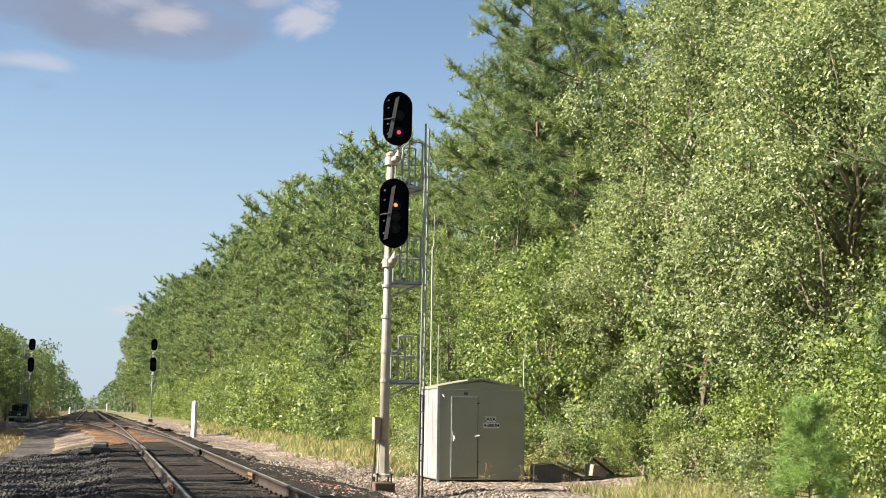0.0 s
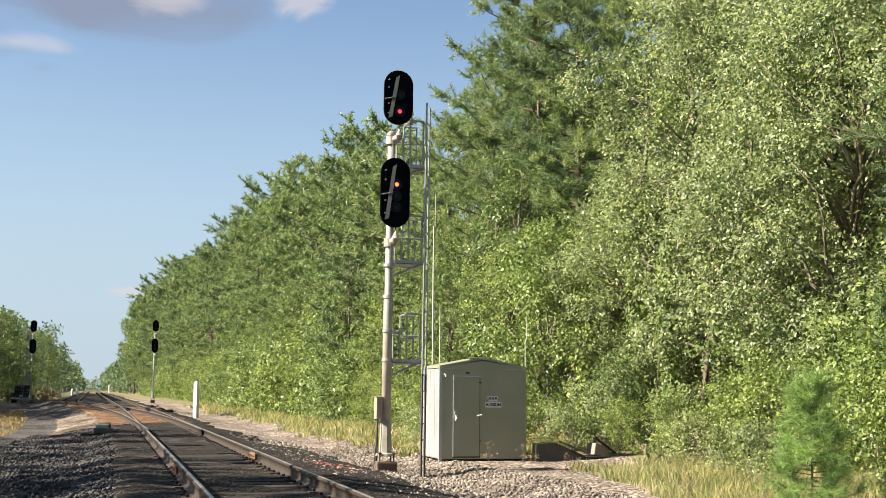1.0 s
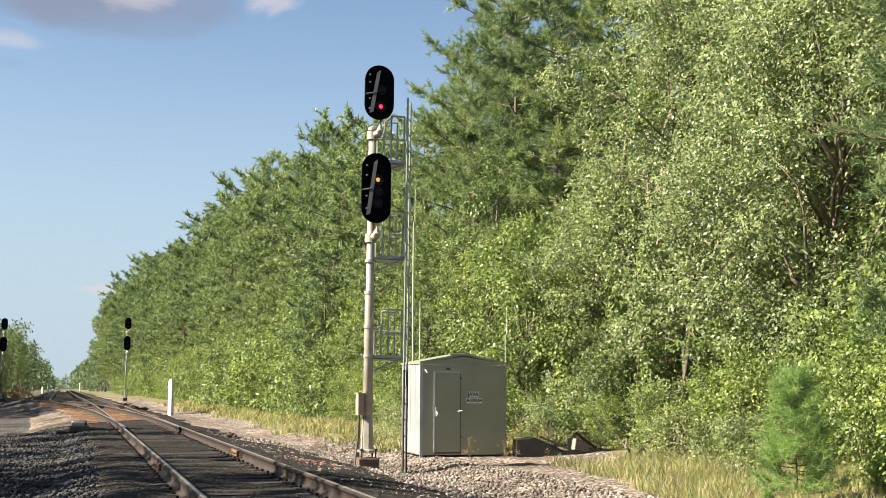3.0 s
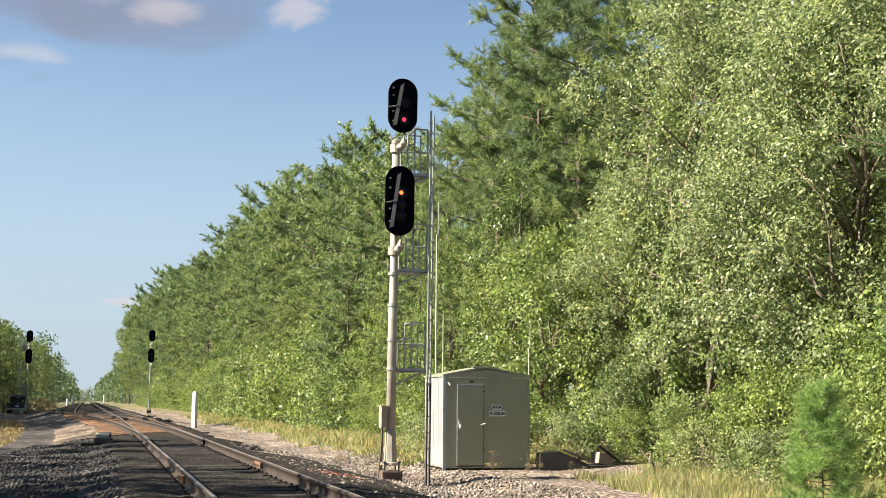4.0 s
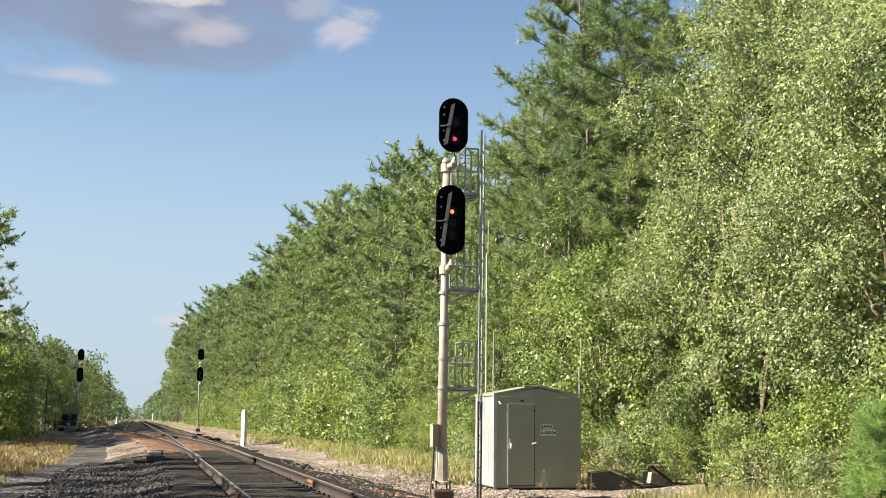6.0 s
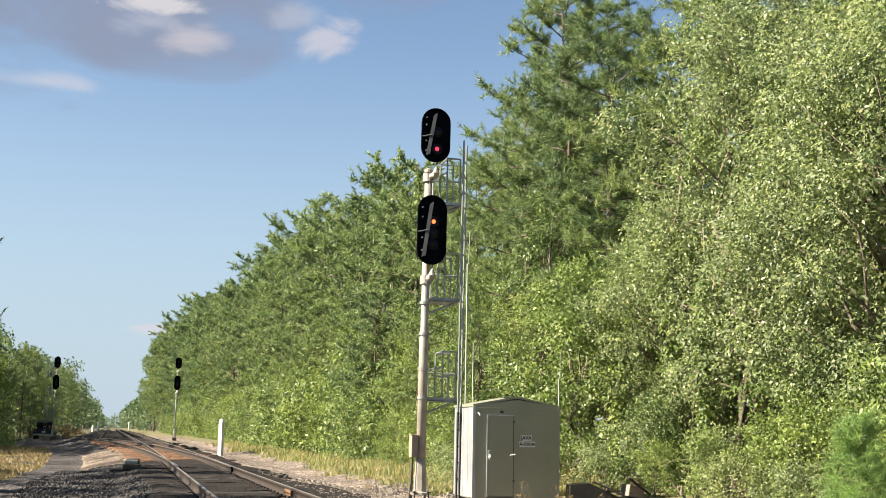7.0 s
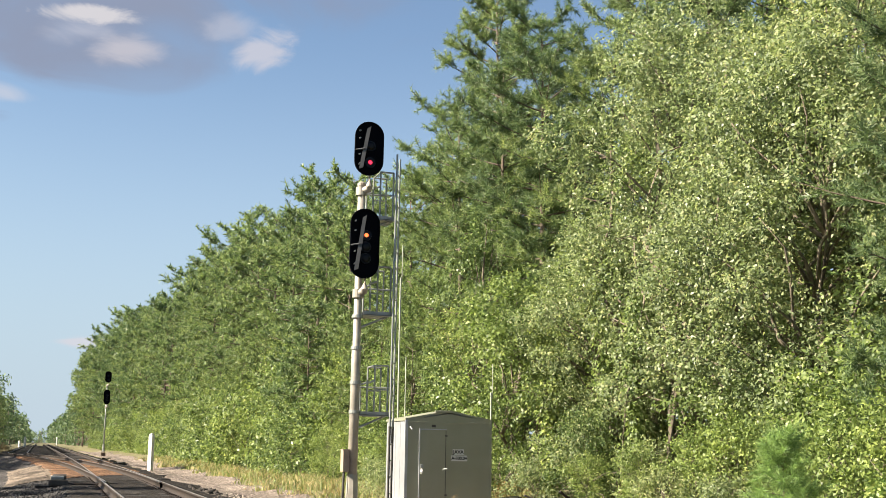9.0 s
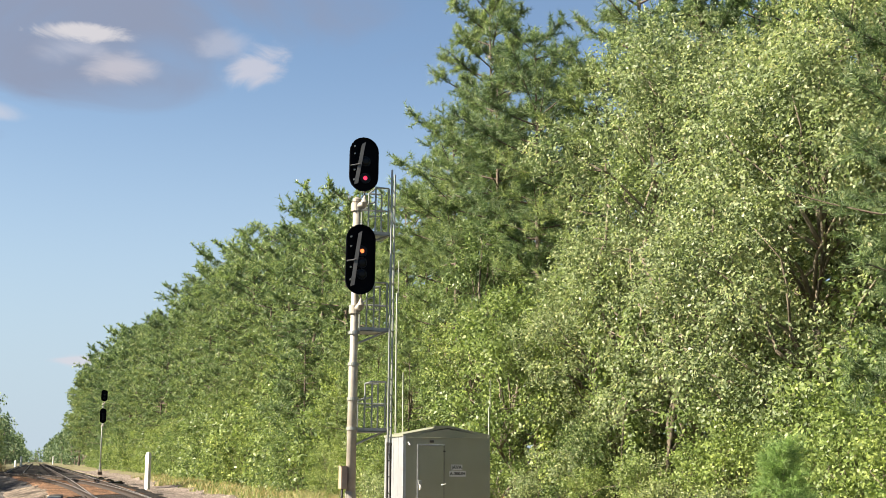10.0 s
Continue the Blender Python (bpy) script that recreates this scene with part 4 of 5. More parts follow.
def broadleaf(name, seed, h, spread_r, first, lobes, leaves, leaf, mat, bark, label, flat=0.8, trunk_r=None, lean=0.0, stems=1, category="tree"):
    """A tree or shrub: stems, limbs to each lobe of the crown, and leaves gathered on twigs round every lobe."""
    rng = np.random.RandomState(seed)
    t = thing(name, pose(0, 0, 0), label, category)
    bm = B()
    tr = trunk_r or h * 0.014
    tops = []
    for s in range(stems):
        a = rng.uniform(0, 6.28)
        off = np.array([math.cos(a), math.sin(a), 0]) * (0.0 if stems == 1 else 0.12 * h * 0.3)
        top = np.array([lean * h + rng.randn() * 0.05 * h, rng.randn() * 0.05 * h, h * 0.86]) + off * 4
        pts = limb(bm, rng, off + (0, 0, -0.25), top, tr, tr * 0.22, 0.0, 8, 7)
        tops.append(pts)
    Cs, Rs = [], []
    for i in range(lobes):
        k = (i + 0.5) / lobes
        z = h * (first + (1 - first) * k ** 0.9)
        env = spread_r * (math.sin(math.pi * min(1, 0.22 + 0.72 * k)) ** 0.7)
        a = i * 2.4 + rng.uniform(-0.5, 0.5)
        rr = env * rng.uniform(0.35, 1.0)
        c = np.array([math.cos(a) * rr + lean * z, math.sin(a) * rr, z - 0.08 * h * rng.rand()])
        Cs.append(c)
        Rs.append(spread_r * rng.uniform(0.26, 0.46))
        pts = tops[i % stems]
        src = pts[min(len(pts) - 1, max(1, int(len(pts) * (c[2] / h) * 0.72)))]
        limb(bm, rng, src, c, tr * 0.4, tr * 0.07, 0.08, 4, 4)
    trunk = part("trunk", bm, M[bark], t, smooth=True)
    # twigs of leaves
    Cs, Rs = np.array(Cs), np.array(Rs)
    per = 14
    n_tw = leaves // per
    wgt = Rs ** 2
    idx = rng.choice(lobes, n_tw, p=wgt / wgt.sum())
    d = unit(rng.randn(n_tw, 3))
    rad = rng.rand(n_tw) ** 0.38
    tw = Cs[idx] + d * (Rs[idx] * rad)[:, None] * np.array([1, 1, flat])
    tw[:, 2] = np.maximum(tw[:, 2], 0.05)
    gaps = np.array([noise.noise((p[0] * 1.1 / max(0.6, spread_r * 0.35), p[1] * 1.1 / max(0.6, spread_r * 0.35), p[2] * 1.1 / max(0.6, spread_r * 0.35) + seed)) for p in tw])
    keep = gaps > -0.34
    tw, d = tw[keep], d[keep]
    droop = unit(d + np.array([0, 0, 0.15]) + rng.randn(len(tw), 3) * 0.5)
    k = np.repeat(np.arange(len(tw)), per)
    m = len(k)
    along = rng.rand(m, 1)
    C = tw[k] + droop[k] * (along - 0.3) * leaf * 4.5 + rng.randn(m, 3) * leaf * 0.8
    D = unit(droop[k] + rng.randn(m, 3) * 0.8 + np.array([0, 0, -0.35]))
    Nn = unit(d[k] * 0.75 + np.array([0, 0, 0.55]) + rng.randn(m, 3) * 0.5)
    V, F = leaf_quads(C, D, Nn, leaf * rng.uniform(0.75, 1.35, m), leaf * rng.uniform(0.45, 0.7, m))
    mesh_part("crown", fast_mesh("crown", V, F), M[mat], t)
    return t


def pine(name, seed, h, first, reach, branches, twigs, needles, nlen, nwid, mat, label, bark="bark", dead=0, category="pine tree", peak=0.3, droop=0.0, cone=False):
    """A pine with a rounded crown: long limbs that rise towards their tips, side twigs along them, a burst of needles every so often on each twig."""
    rng = np.random.RandomState(seed)
    t = thing(name, pose(0, 0, 0), label, category)
    bm = B()
    r0 = max(0.012, h * 0.0105)
    bend = rng.randn(2) * 0.012 * h
    axis = lambda k: np.array([bend[0] * k * k, bend[1] * k * k, h * k])
    tube(bm, [axis(k) - (0, 0, 0.25 if k == 0 else 0) for k in np.linspace(0, 0.97, 10)], [r0 * (1 - 0.9 * k) for k in np.linspace(0, 1, 10)], 8)
    P, Dv = [], []
    up_axis = np.array([0, 0, 1.0])
    for i in range(branches):
        q = ((i + rng.rand()) / branches) ** 0.85
        base = axis(first + (0.965 - first) * q)
        a = i * 2.399 + rng.uniform(-0.5, 0.5)
        if cone:
            w = (1.02 - q) ** 0.8
        elif q > peak:
            w = math.sqrt(max(0.03, 1 - ((q - peak) / (1.04 - peak)) ** 2.2))
        else:
            w = 0.72 + 0.28 * q / peak
        ln = reach * w * rng.uniform(0.6, 1.12)
        out = unit(np.array([math.cos(a), math.sin(a), -0.08 - droop + 0.62 * q ** 1.4 + rng.uniform(-0.15, 0.18)]))
        side = unit(np.cross(out, up_axis))
        lift = rng.uniform(0.04, 0.2) * ln
        at = lambda v: base + out * ln * v + up_axis * lift * v * v
        tube(bm, [at(v) for v in (0, 0.25, 0.5, 0.75, 1.0)], [max(0.006, r0 * 0.30 * (1 - 0.55 * q)) * (1 - 0.85 * v) + 0.004 for v in (0, 0.25, 0.5, 0.75, 1.0)], 4, False)
        for j in range(max(3, int(twigs * (0.35 + 0.65 * ln / reach)))):
            v = 0.95 if j == 0 else rng.uniform(0.30, 0.98)
            d = unit(out * 0.35 + side * rng.uniform(-1.1, 1.1) + up_axis * rng.uniform(-0.35, 0.65) + rng.randn(3) * 0.2)
            tl = 0.08 + (0.16 + 0.07 * ln) * rng.uniform(0.5, 1.6)
            p = at(v)
            for f in (0.25, 0.62, 1.0):
                P.append(p + d * tl * f + up_axis * 0.1 * tl * f * f)
                Dv.append(unit(d + up_axis * 0.25))
    for i in range(dead):
        k = first * rng.uniform(0.45, 1.0)
        a = rng.uniform(0, 6.28)
        limb(bm, rng, axis(k), axis(k) + np.array([math.cos(a), math.sin(a), -0.1]) * reach * rng.uniform(0.25, 0.6), r0 * 0.16, 0.006, 0.04, 3, 4)
    part("trunk", bm, M[bark], t, smooth=True)
    P, Dv = np.array(P), np.array(Dv)
    k = np.repeat(np.arange(len(P)), needles)
    m = len(k)
    D = unit(Dv[k] * 0.75 + unit(rng.randn(m, 3)))
    S = P[k] + Dv[k] * (rng.rand(m, 1) - 0.5) * nlen
    V, F = blades(S, D, nlen * rng.uniform(0.7, 1.15, m), np.full(m, nwid) * rng.uniform(0.7, 1.3, m), rng)
    mesh_part("crown", fast_mesh("crown", V, F), M[mat], t)
    return t


def grass(name, count, place, hmin, hmax, mat, label, seed=3, wid=0.012):
    rng = np.random.RandomState(seed)
    P, H = [], []
    while len(P) < count:
        x, y = place(rng)
        p = noise.noise((x * 0.6, y * 0.45, 2))
        if p < rng.uniform(-0.4, 0.4):
            continue
        P.append((x, y, land(x, y) - 0.04))
        H.append((hmin + (hmax - hmin) * rng.rand() ** 1.6) * (0.75 + 0.6 * max(0, p)))
    P, H = np.array(P), np.array(H)
    n = len(P)
    lean = np.concatenate([rng.randn(n, 2) * 0.28, np.ones((n, 1))], 1)
    S = unit(np.concatenate([rng.randn(n, 2), np.zeros((n, 1))], 1)) * (wid * rng.uniform(0.6, 1.4, (n, 1)) * (0.6 + P[:, 1:2] / 45))
    mid = P + lean * H[:, None] * 0.55
    tip = mid + (lean * np.array([2.2, 2.2, 0.75])) * H[:, None] * 0.45
    V = np.stack([P - S, P + S, mid + S * 0.7, mid - S * 0.7, tip], 1).reshape(-1, 3)
    k = np.arange(n)[:, None] * 5
    F = np.concatenate([k + np.array([[0, 1, 2]]), k + np.array([[0, 2, 3]]), k + np.array([[3, 2, 4]])])
    ob = mesh_part(name, fast_mesh(name, V, F), M[mat])
    return tagged(ob, label, "grass", kind="stuff")


def stand(proto, rows, group):
    """Copies of a plant at (x, y, scale, turn), sunk a little into the land; the first one is the plant itself."""
    for i, (x, y, s, turn) in enumerate(rows):
        m = Matrix.Translation((x, y, land(x, y) - 0.05)) @ Matrix.Rotation(radians(turn), 4, "Z") @ Matrix.Diagonal((s, s, s, 1))
        if i == 0:
            proto.matrix_basis = m
            tagged(proto, group=group)
        else:
            copy_thing(proto, m)


def build_plants():
    rnd = random.Random(11)
    T = lambda: rnd.uniform(0, 360)
    # pines of the wood's edge: three crowns that reach low, one with a high open crown
    shape = ((20.0, 0.52, 2.9, 44, 0.35, -0.15), (17.0, 0.10, 3.6, 62, 0.30, 0.0), (16.0, 0.16, 4.1, 56, 0.42, 0.08), (18.0, 0.22, 3.4, 56, 0.5, 0.0))
    words = "tall pine with long green needles in layered tufts"
    pn = [pine("pine_tree", 20 + i, h, f, r, br, 26, 22, 0.25, 0.022, "needle", words, dead=6, peak=pk, droop=dr) for i, (h, f, r, br, pk, dr) in enumerate(shape)]
    pf = [pine("pine_tree", 30 + i, h, f, r, 52, 16, 9, 0.34, 0.07, "needle", words, dead=2, peak=pk, droop=dr) for i, (h, f, r, br, pk, dr) in enumerate(shape) if i > 0]
    sets = [[], [], [], []]

    def plant(k, x, y, top):
        sets[k].append((x, y, top * (1.04 if y > 60 else 1.0) / shape[k][0], T()))
    for k, x, y, top in ((0, 16.0, 45.0, 20.4), (0, 16.6, 33.0, 18.5),
                         (1, 13.2, 33.5, 14.6), (1, 13.4, 43.2, 14.8), (1, 12.0, 54.0, 13.9), (1, 15.6, 27.6, 16.6), (1, 12.4, 14.8, 13.0), (1, 18.6, 24.0, 17.0),
                         (2, 12.6, 39.4, 13.2), (2, 13.0, 47.0, 14.6), (2, 11.9, 58.4, 13.8), (2, 14.3, 31.2, 15.6), (2, 16.8, 23.6, 16.0), (2, 14.6, 50.0, 14.8),
                         (3, 12.9, 36.2, 14.0), (3, 14.8, 39.0, 16.0), (3, 17.2, 19.6, 15.5), (3, 17.6, 28.0, 17.0), (3, 15.2, 35.6, 16.2), (3, 13.4, 62.0, 14.6)):
        plant(k, x, y, top)
    for k, x, y, top in ((3, 12.9, 66.0, 17.9), (1, 12.4, 70.5, 16.9), (2, 12.0, 75.0, 17.6), (1, 11.7, 80.0, 18.0), (3, 12.0, 84.5, 18.2), (2, 11.5, 89.0, 18.6), (1, 11.2, 94.0, 18.6), (3, 11.2, 99.0, 18.8)):
        plant(k, x, y, top)
        plant(rnd.randrange(1, 4), x + 4.2, y + rnd.uniform(-2, 2), top * rnd.uniform(0.92, 1.0))
    y = 104.0
    while y < 330:
        u = 12.0 - 2.0 * min(1.0, (y - 100) / 120)
        plant(rnd.randrange(1, 3), cx(y) - 1.69 + u + rnd.uniform(-0.5, 1.0), y, lerp([(100, 19.2), (150, 20.8), (220, 23.2), (330, 25)], y) * rnd.uniform(0.93, 1.03))
        plant(rnd.randrange(1, 4), cx(y) - 1.69 + u + 4.5, y + 2, lerp([(100, 18.6), (150, 20.2), (220, 22.5), (330, 24)], y) * rnd.uniform(0.9, 1.0))
        y += rnd.uniform(4.2, 5.6) * (1 + max(0, y - 110) / 140)
    # left-hand wood: edge trees in view, and its row towards and behind the camera
    for x, y, k, s in ((-10.1, 72, 3, 0.86), (-11.8, 84, 2, 0.55), (-14.5, 80, 1, 0.85), (-13.5, 91, 1, 0.62), (-11.6, 100, 2, 0.56), (-13, 112, 1, 0.6), (-10.4, 122, 2, 0.6), (-12.5, 131, 1, 0.64), (-10.8, 143, 2, 0.64)):
        sets[k].append((x, y, s, T()))
    for x, y, s in ((-13, 29.4, 0.72), (-13.2, 33.2, 0.72), (-13, 37.0, 0.68), (-13, 25.5, 0.70), (-13, 21.5, 0.70), (-12.5, 18.8, 0.72), (-12.5, 16.2, 0.8), (-13, 13.6, 0.8), (-13, 11.2, 0.78), (-13, 8.8, 0.85), (-12.2, 6.8, 0.9), (-13.2, 4.5, 0.98), (-12.4, 2.2, 1.0),
                    (-13, -0.5, 1.0), (-12.5, -3.5, 1.05), (-13.5, -8, 1.05), (-15.5, 6.0, 1.0), (-15.5, 1.5, 1.05), (-15.5, 18, 0.8), (-16, 10.5, 0.85)):
        sets[rnd.randrange(1, 4)].append((x, y, s, T()))
    # the stand behind the wood's edge, and low young pines before it
    for x, y, s in ((18, 38, 0.85), (17.4, 42, 0.8), (17.2, 49, 0.78), (17.5, 54, 0.8), (17.2, 60, 0.82), (20.5, 27, 0.95), (21, 32, 0.95), (20, 45, 0.85), (20.2, 37, 0.95), (19.8, 21, 0.95)):
        sets[rnd.randrange(1, 4)].append((x, y, s, T()))
    for x, y, s in ((10.6, 42.5, 0.5), (10.9, 48.5, 0.45), (10.4, 55, 0.55), (10.6, 61, 0.5), (10.4, 68, 0.55), (10.2, 75, 0.5), (9.9, 83, 0.55), (10.2, 37, 0.36)):
        sets[2].append((x, y, s, T()))
    y = 160.0
    while y < 330:
        sets[rnd.randrange(1, 4)].append((cx(y) - 1.69 - 12 + rnd.uniform(-1, 2), y, rnd.uniform(0.62, 0.78) * (1 + (y - 160) / 500), T()))
        y += rnd.uniform(9, 14)
    detailed = lambda r: r[1] < 50 and 0 < r[0] < 16.7 and r[2] > 0.6
    for p, rows in zip(pn, sets):
        stand(p, [r for r in rows if detailed(r)], "pines along the tracks")
    for f, rows in zip(pf, sets[1:]):
        stand(f, [r for r in rows if not detailed(r)], "pines along the tracks")
    # broadleaf trees
    olive = [broadleaf("broadleaf_tree", 40 + i, h, r, f, lb, lv, 0.088, "leaf_olive", "bark_pale", "tall broadleaf tree with small olive-green leaves at the wood's edge", flat=0.72)
             for i, (h, r, f, lb, lv) in enumerate(((11.6, 3.2, 0.26, 46, 62000), (9.0, 2.9, 0.20, 40, 52000)))]
    stand(olive[0], [(13.3, 24.4, 0.98, 30), (15.0, 19.6, 1.05, 160)], "olive broadleaf trees")
    stand(olive[1], [(12.7, 19.2, 0.98, 80), (12.6, 27.6, 0.78, 210), (13.8, 21.8, 1.05, 20)], "olive broadleaf trees")
    green = [broadleaf("broadleaf_tree", 50 + i, h, r, 0.05, lb, lv, 0.11, mt, "bark_pale", lab, flat=0.85)
             for i, (h, r, lb, lv, mt, lab) in enumerate(((8.0, 2.3, 24, 17000, "leaf_green", "dense green broadleaf tree of the wood's edge"),
                                                         (6.2, 2.0, 20, 14000, "leaf_light", "light green broadleaf tree with bright leaves"),
                                                         (9.5, 2.6, 28, 18000, "leaf_green", "tall green broadleaf tree between the pines")))]
    g = [[(13.0, 28.6, 0.85, 0), (11.2, 33.5, 0.85, 80), (12.3, 46, 0.8, 170), (11.4, 65, 0.9, 240)], [(11.0, 30.2, 0.95, 0), (10.8, 38.5, 0.85, 100), (11.2, 51, 0.9, 200)],
         [(14.2, 28.6, 1.0, 0), (12.3, 35.0, 0.9, 60), (12.2, 42, 0.8, 170), (12.6, 58, 0.85, 90), (15.0, 16.5, 1.0, 20)]]
    y = 56.0
    while y < 190:
        g[rnd.choice((0, 0, 2, 2, 1))].append((cx(y) - 1.69 + rnd.uniform(10.4, 12.0), y, rnd.uniform(0.62, 1.0), T()))
        y += rnd.uniform(3.2, 5.2) * (1 + max(0, y - 80) / 120)
    for x, y, k, s in ((-11.2, 100, 0, 0.85), (-11.6, 108, 2, 0.8), (-8.8, 76, 1, 0.9), (-9.8, 126, 2, 0.85), (-10, 137, 0, 0.9), (-10, 152, 2, 0.8)):
        g[k].append((x, y, s, T()))
    gf = [broadleaf("broadleaf_tree", 80 + i, h, r, 0.05, 22, 9500, 0.17, mt, "bark_pale", lab, flat=0.85)
          for i, (h, r, mt, lab) in enumerate(((8.0, 2.3, "leaf_green", "dense green broadleaf tree of the wood's edge"), (6.2, 2.0, "leaf_light", "light green broadleaf tree with bright leaves"),
                                               (9.5, 2.6, "leaf_green", "tall green broadleaf tree between the pines")))]
    for p, f, rows in zip(green, gf, g):
        stand(p, [r for r in rows if r[1] < 58 and r[0] > 0], "green broadleaf trees")
        stand(f, [r for r in rows if not (r[1] < 58 and r[0] > 0)], "green broadleaf trees")
    # shrubs and undergrowth
    sh = [broadleaf("shrub", 60 + i, h, r, 0.08, lb, lv, lf, mt, "bark_pale", lab, stems=4, trunk_r=0.022, category="shrub")
          for i, (h, r, lb, lv, lf, mt, lab) in enumerate(((2.6, 1.3, 14, 5200, 0.085, "leaf_light", "light green leafy shrub at the wood's edge"),
                                                          (3.6, 1.5, 16, 6500, 0.095, "leaf_green", "dark green leafy shrub at the wood's edge"),
                                                          (1.6, 1.0, 10, 3200, 0.08, "leaf_olive", "low olive-green bush in the rough grass")))]
    s3 = [[], [], []]
    for x, y, k, s in ((11.3, 19.6, 0, 0.8), (11.6, 17.6, 0, 0.95), (11.6, 26.6, 1, 0.6), (12.2, 24.2, 2, 0.9), (10.6, 27.6, 2, 0.8), (10.6, 20.8, 2, 0.7), (10.8, 15.5, 0, 1.0), (11.3, 23.4, 0, 0.7), (11.0, 25.4, 0, 0.6), (11.6, 21.4, 0, 0.9), (11.5, 13.2, 1, 0.9), (12.0, 16.8, 1, 1.1),
                       (9.8, 29.2, 1, 0.75), (8.8, 30.5, 1, 0.85), (9.6, 32, 1, 0.95), (7.6, 29.6, 2, 0.7), (8.2, 33.5, 2, 0.8), (10.2, 35, 0, 0.9), (13.4, 20.6, 1, 1.1), (13.8, 25.2, 1, 1.0), (9.9, 17.6, 2, 0.7), (10.6, 14.2, 0, 1.0), (12.2, 18.4, 1, 1.3), (12.5, 20.9, 0, 1.5), (11.9, 16.6, 0, 1.5)):
        s3[k].append((x, y, s, T()))
    y = 36.5
    while y < 260:
        s3[rnd.choice((0, 1, 1))].append((cx(y) - 1.69 + rnd.uniform(9.6, 11.2), y, rnd.uniform(0.7, 1.25), T()))
        y += rnd.uniform(1.6, 3.0) * (1 + max(0, y - 80) / 110)
    for y in (80, 88, 97, 104):
        s3[rnd.randrange(1, 3)].append((-9.0 - 1.8 * (y > 90) + rnd.uniform(-0.6, 0.4), y, rnd.uniform(0.9, 1.4), T()))
    sf = [broadleaf("shrub", 90 + i, h, r, 0.08, 12, 3200, 0.14, mt, "bark_pale", lab, stems=3, trunk_r=0.022, category="shrub")
          for i, (h, r, mt, lab) in enumerate(((2.6, 1.3, "leaf_light", "light green leafy shrub at the wood's edge"), (3.6, 1.5, "leaf_green", "dark green leafy shrub at the wood's edge"),
                                               (1.6, 1.0, "leaf_olive", "low olive-green bush in the rough grass")))]
    for p, f, rows in zip(sh, sf, s3):
        stand(p, [r for r in rows if r[1] < 50 and r[0] > 0], "shrubs along the wood")
        rest = [r for r in rows if not (r[1] < 50 and r[0] > 0)]
        if rest:
            stand(f, rest, "shrubs along the wood")
    # young pines
    yp = pine("pine_sapling", 71, 2.1, 0.06, 0.70, 46, 7, 36, 0.20, 0.007, "needle_young", "young bright green pine sapling in rough grass", bark="bark", cone=True)
    stand(yp, [(8.95, 14.4, 0.80, 0), (10.3, 14.2, 0.6, 120), (7.3, 12.4, 0.2, 50)], "young pines")
    # dry brush
    db = broadleaf("dry_brush", 75, 1.5, 1.2, 0.1, 9, 2600, 0.12, "dry", "bark_pale", "tan heap of dry brush beside the track", stems=5, trunk_r=0.015, category="brush")
    stand(db, [(-6.6, 124, 0.8, 0), (-5.6, 130, 0.7, 90), (10.5, 29, 0.5, 30), (-4.6, 36, 0.35, 20), (-4.2, 33.5, 0.3, 20)], "dry brush")
    # bare vine-hung trunks inside the edge
    rng = np.random.RandomState(17)
    for i, (x, y, h, r) in enumerate(((12.2, 27.2, 7.5, 0.10), (11.9, 24.6, 6.0, 0.05), (12.9, 25.4, 8.0, 0.08), (12.0, 21.6, 6.5, 0.06), (11.4, 28.4, 5.0, 0.045), (12.7, 23.9, 9.0, 0.12))):
        t = thing("bare_trunk", pose(x, y, land(x, y) - 0.05), "pale bare trunk with broken limbs at the wood's edge", "tree", "bare trunks")
        bm = B()
        top = np.array([rng.randn() * 0.3, rng.randn() * 0.3, h])
        pts = limb(bm, rng, (0, 0, -0.2), top, r, r * 0.4, 0, 8, 8)
        part("trunk", bm, M["bark_pale"], t, smooth=True)
        for k in range(9):
            p = pts[rng.randint(2, 8)]
            a = rng.uniform(0, 6.28)
            bm = B()
            limb(bm, rng, p, p + np.array([math.cos(a), math.sin(a), rng.uniform(-0.4, 0.5)]) * rng.uniform(0.4, 1.3), r * 0.25, 0.005, 0.1, 4, 4)
            part("limb", bm, M["bark_pale"], t)
        if i in (0, 1, 4):
            n = 1700
            zz = rng.rand(n) * h * 0.75 + 0.2
            a = rng.uniform(0, 6.28, n)
            rr = r + np.abs(rng.randn(n)) * 0.16
            C = np.stack([np.cos(a) * rr + top[0] * zz / h, np.sin(a) * rr + top[1] * zz / h, zz], 1)
            V, F = leaf_quads(C, unit(np.stack([np.cos(a), np.sin(a), -np.ones(n)], 1) + rng.randn(n, 3) * 0.4), unit(np.stack([np.cos(a), np.sin(a), np.ones(n) * 0.6], 1) + rng.randn(n, 3) * 0.3), 0.12 * rng.uniform(0.7, 1.3, n), 0.09 * rng.uniform(0.7, 1.2, n))
            mesh_part("vine", fast_mesh("vine", V, F), M["leaf_light"], t, "bright green climbing vine")
    # fallen limbs
    for x, y, ln, a in ((10.9, 22.6, 1.6, 20), (11.2, 22.2, 1.2, -35), (10.6, 23.1, 1.0, 70)):
        t = thing("fallen_branch", pose(x, y, land(x, y) + 0.05, 0, -18, a), "pale dead branch lying at the wood's edge", "branch", "fallen branches")
        bm = B()
        limb(bm, rng, (-ln / 2, 0, 0), (ln / 2, 0.1, 0.1), 0.035, 0.012, 0.12, 6, 6)
        limb(bm, rng, (0, 0, 0.08), (ln * 0.35, 0.35, 0.3), 0.02, 0.006, 0.1, 4, 5)
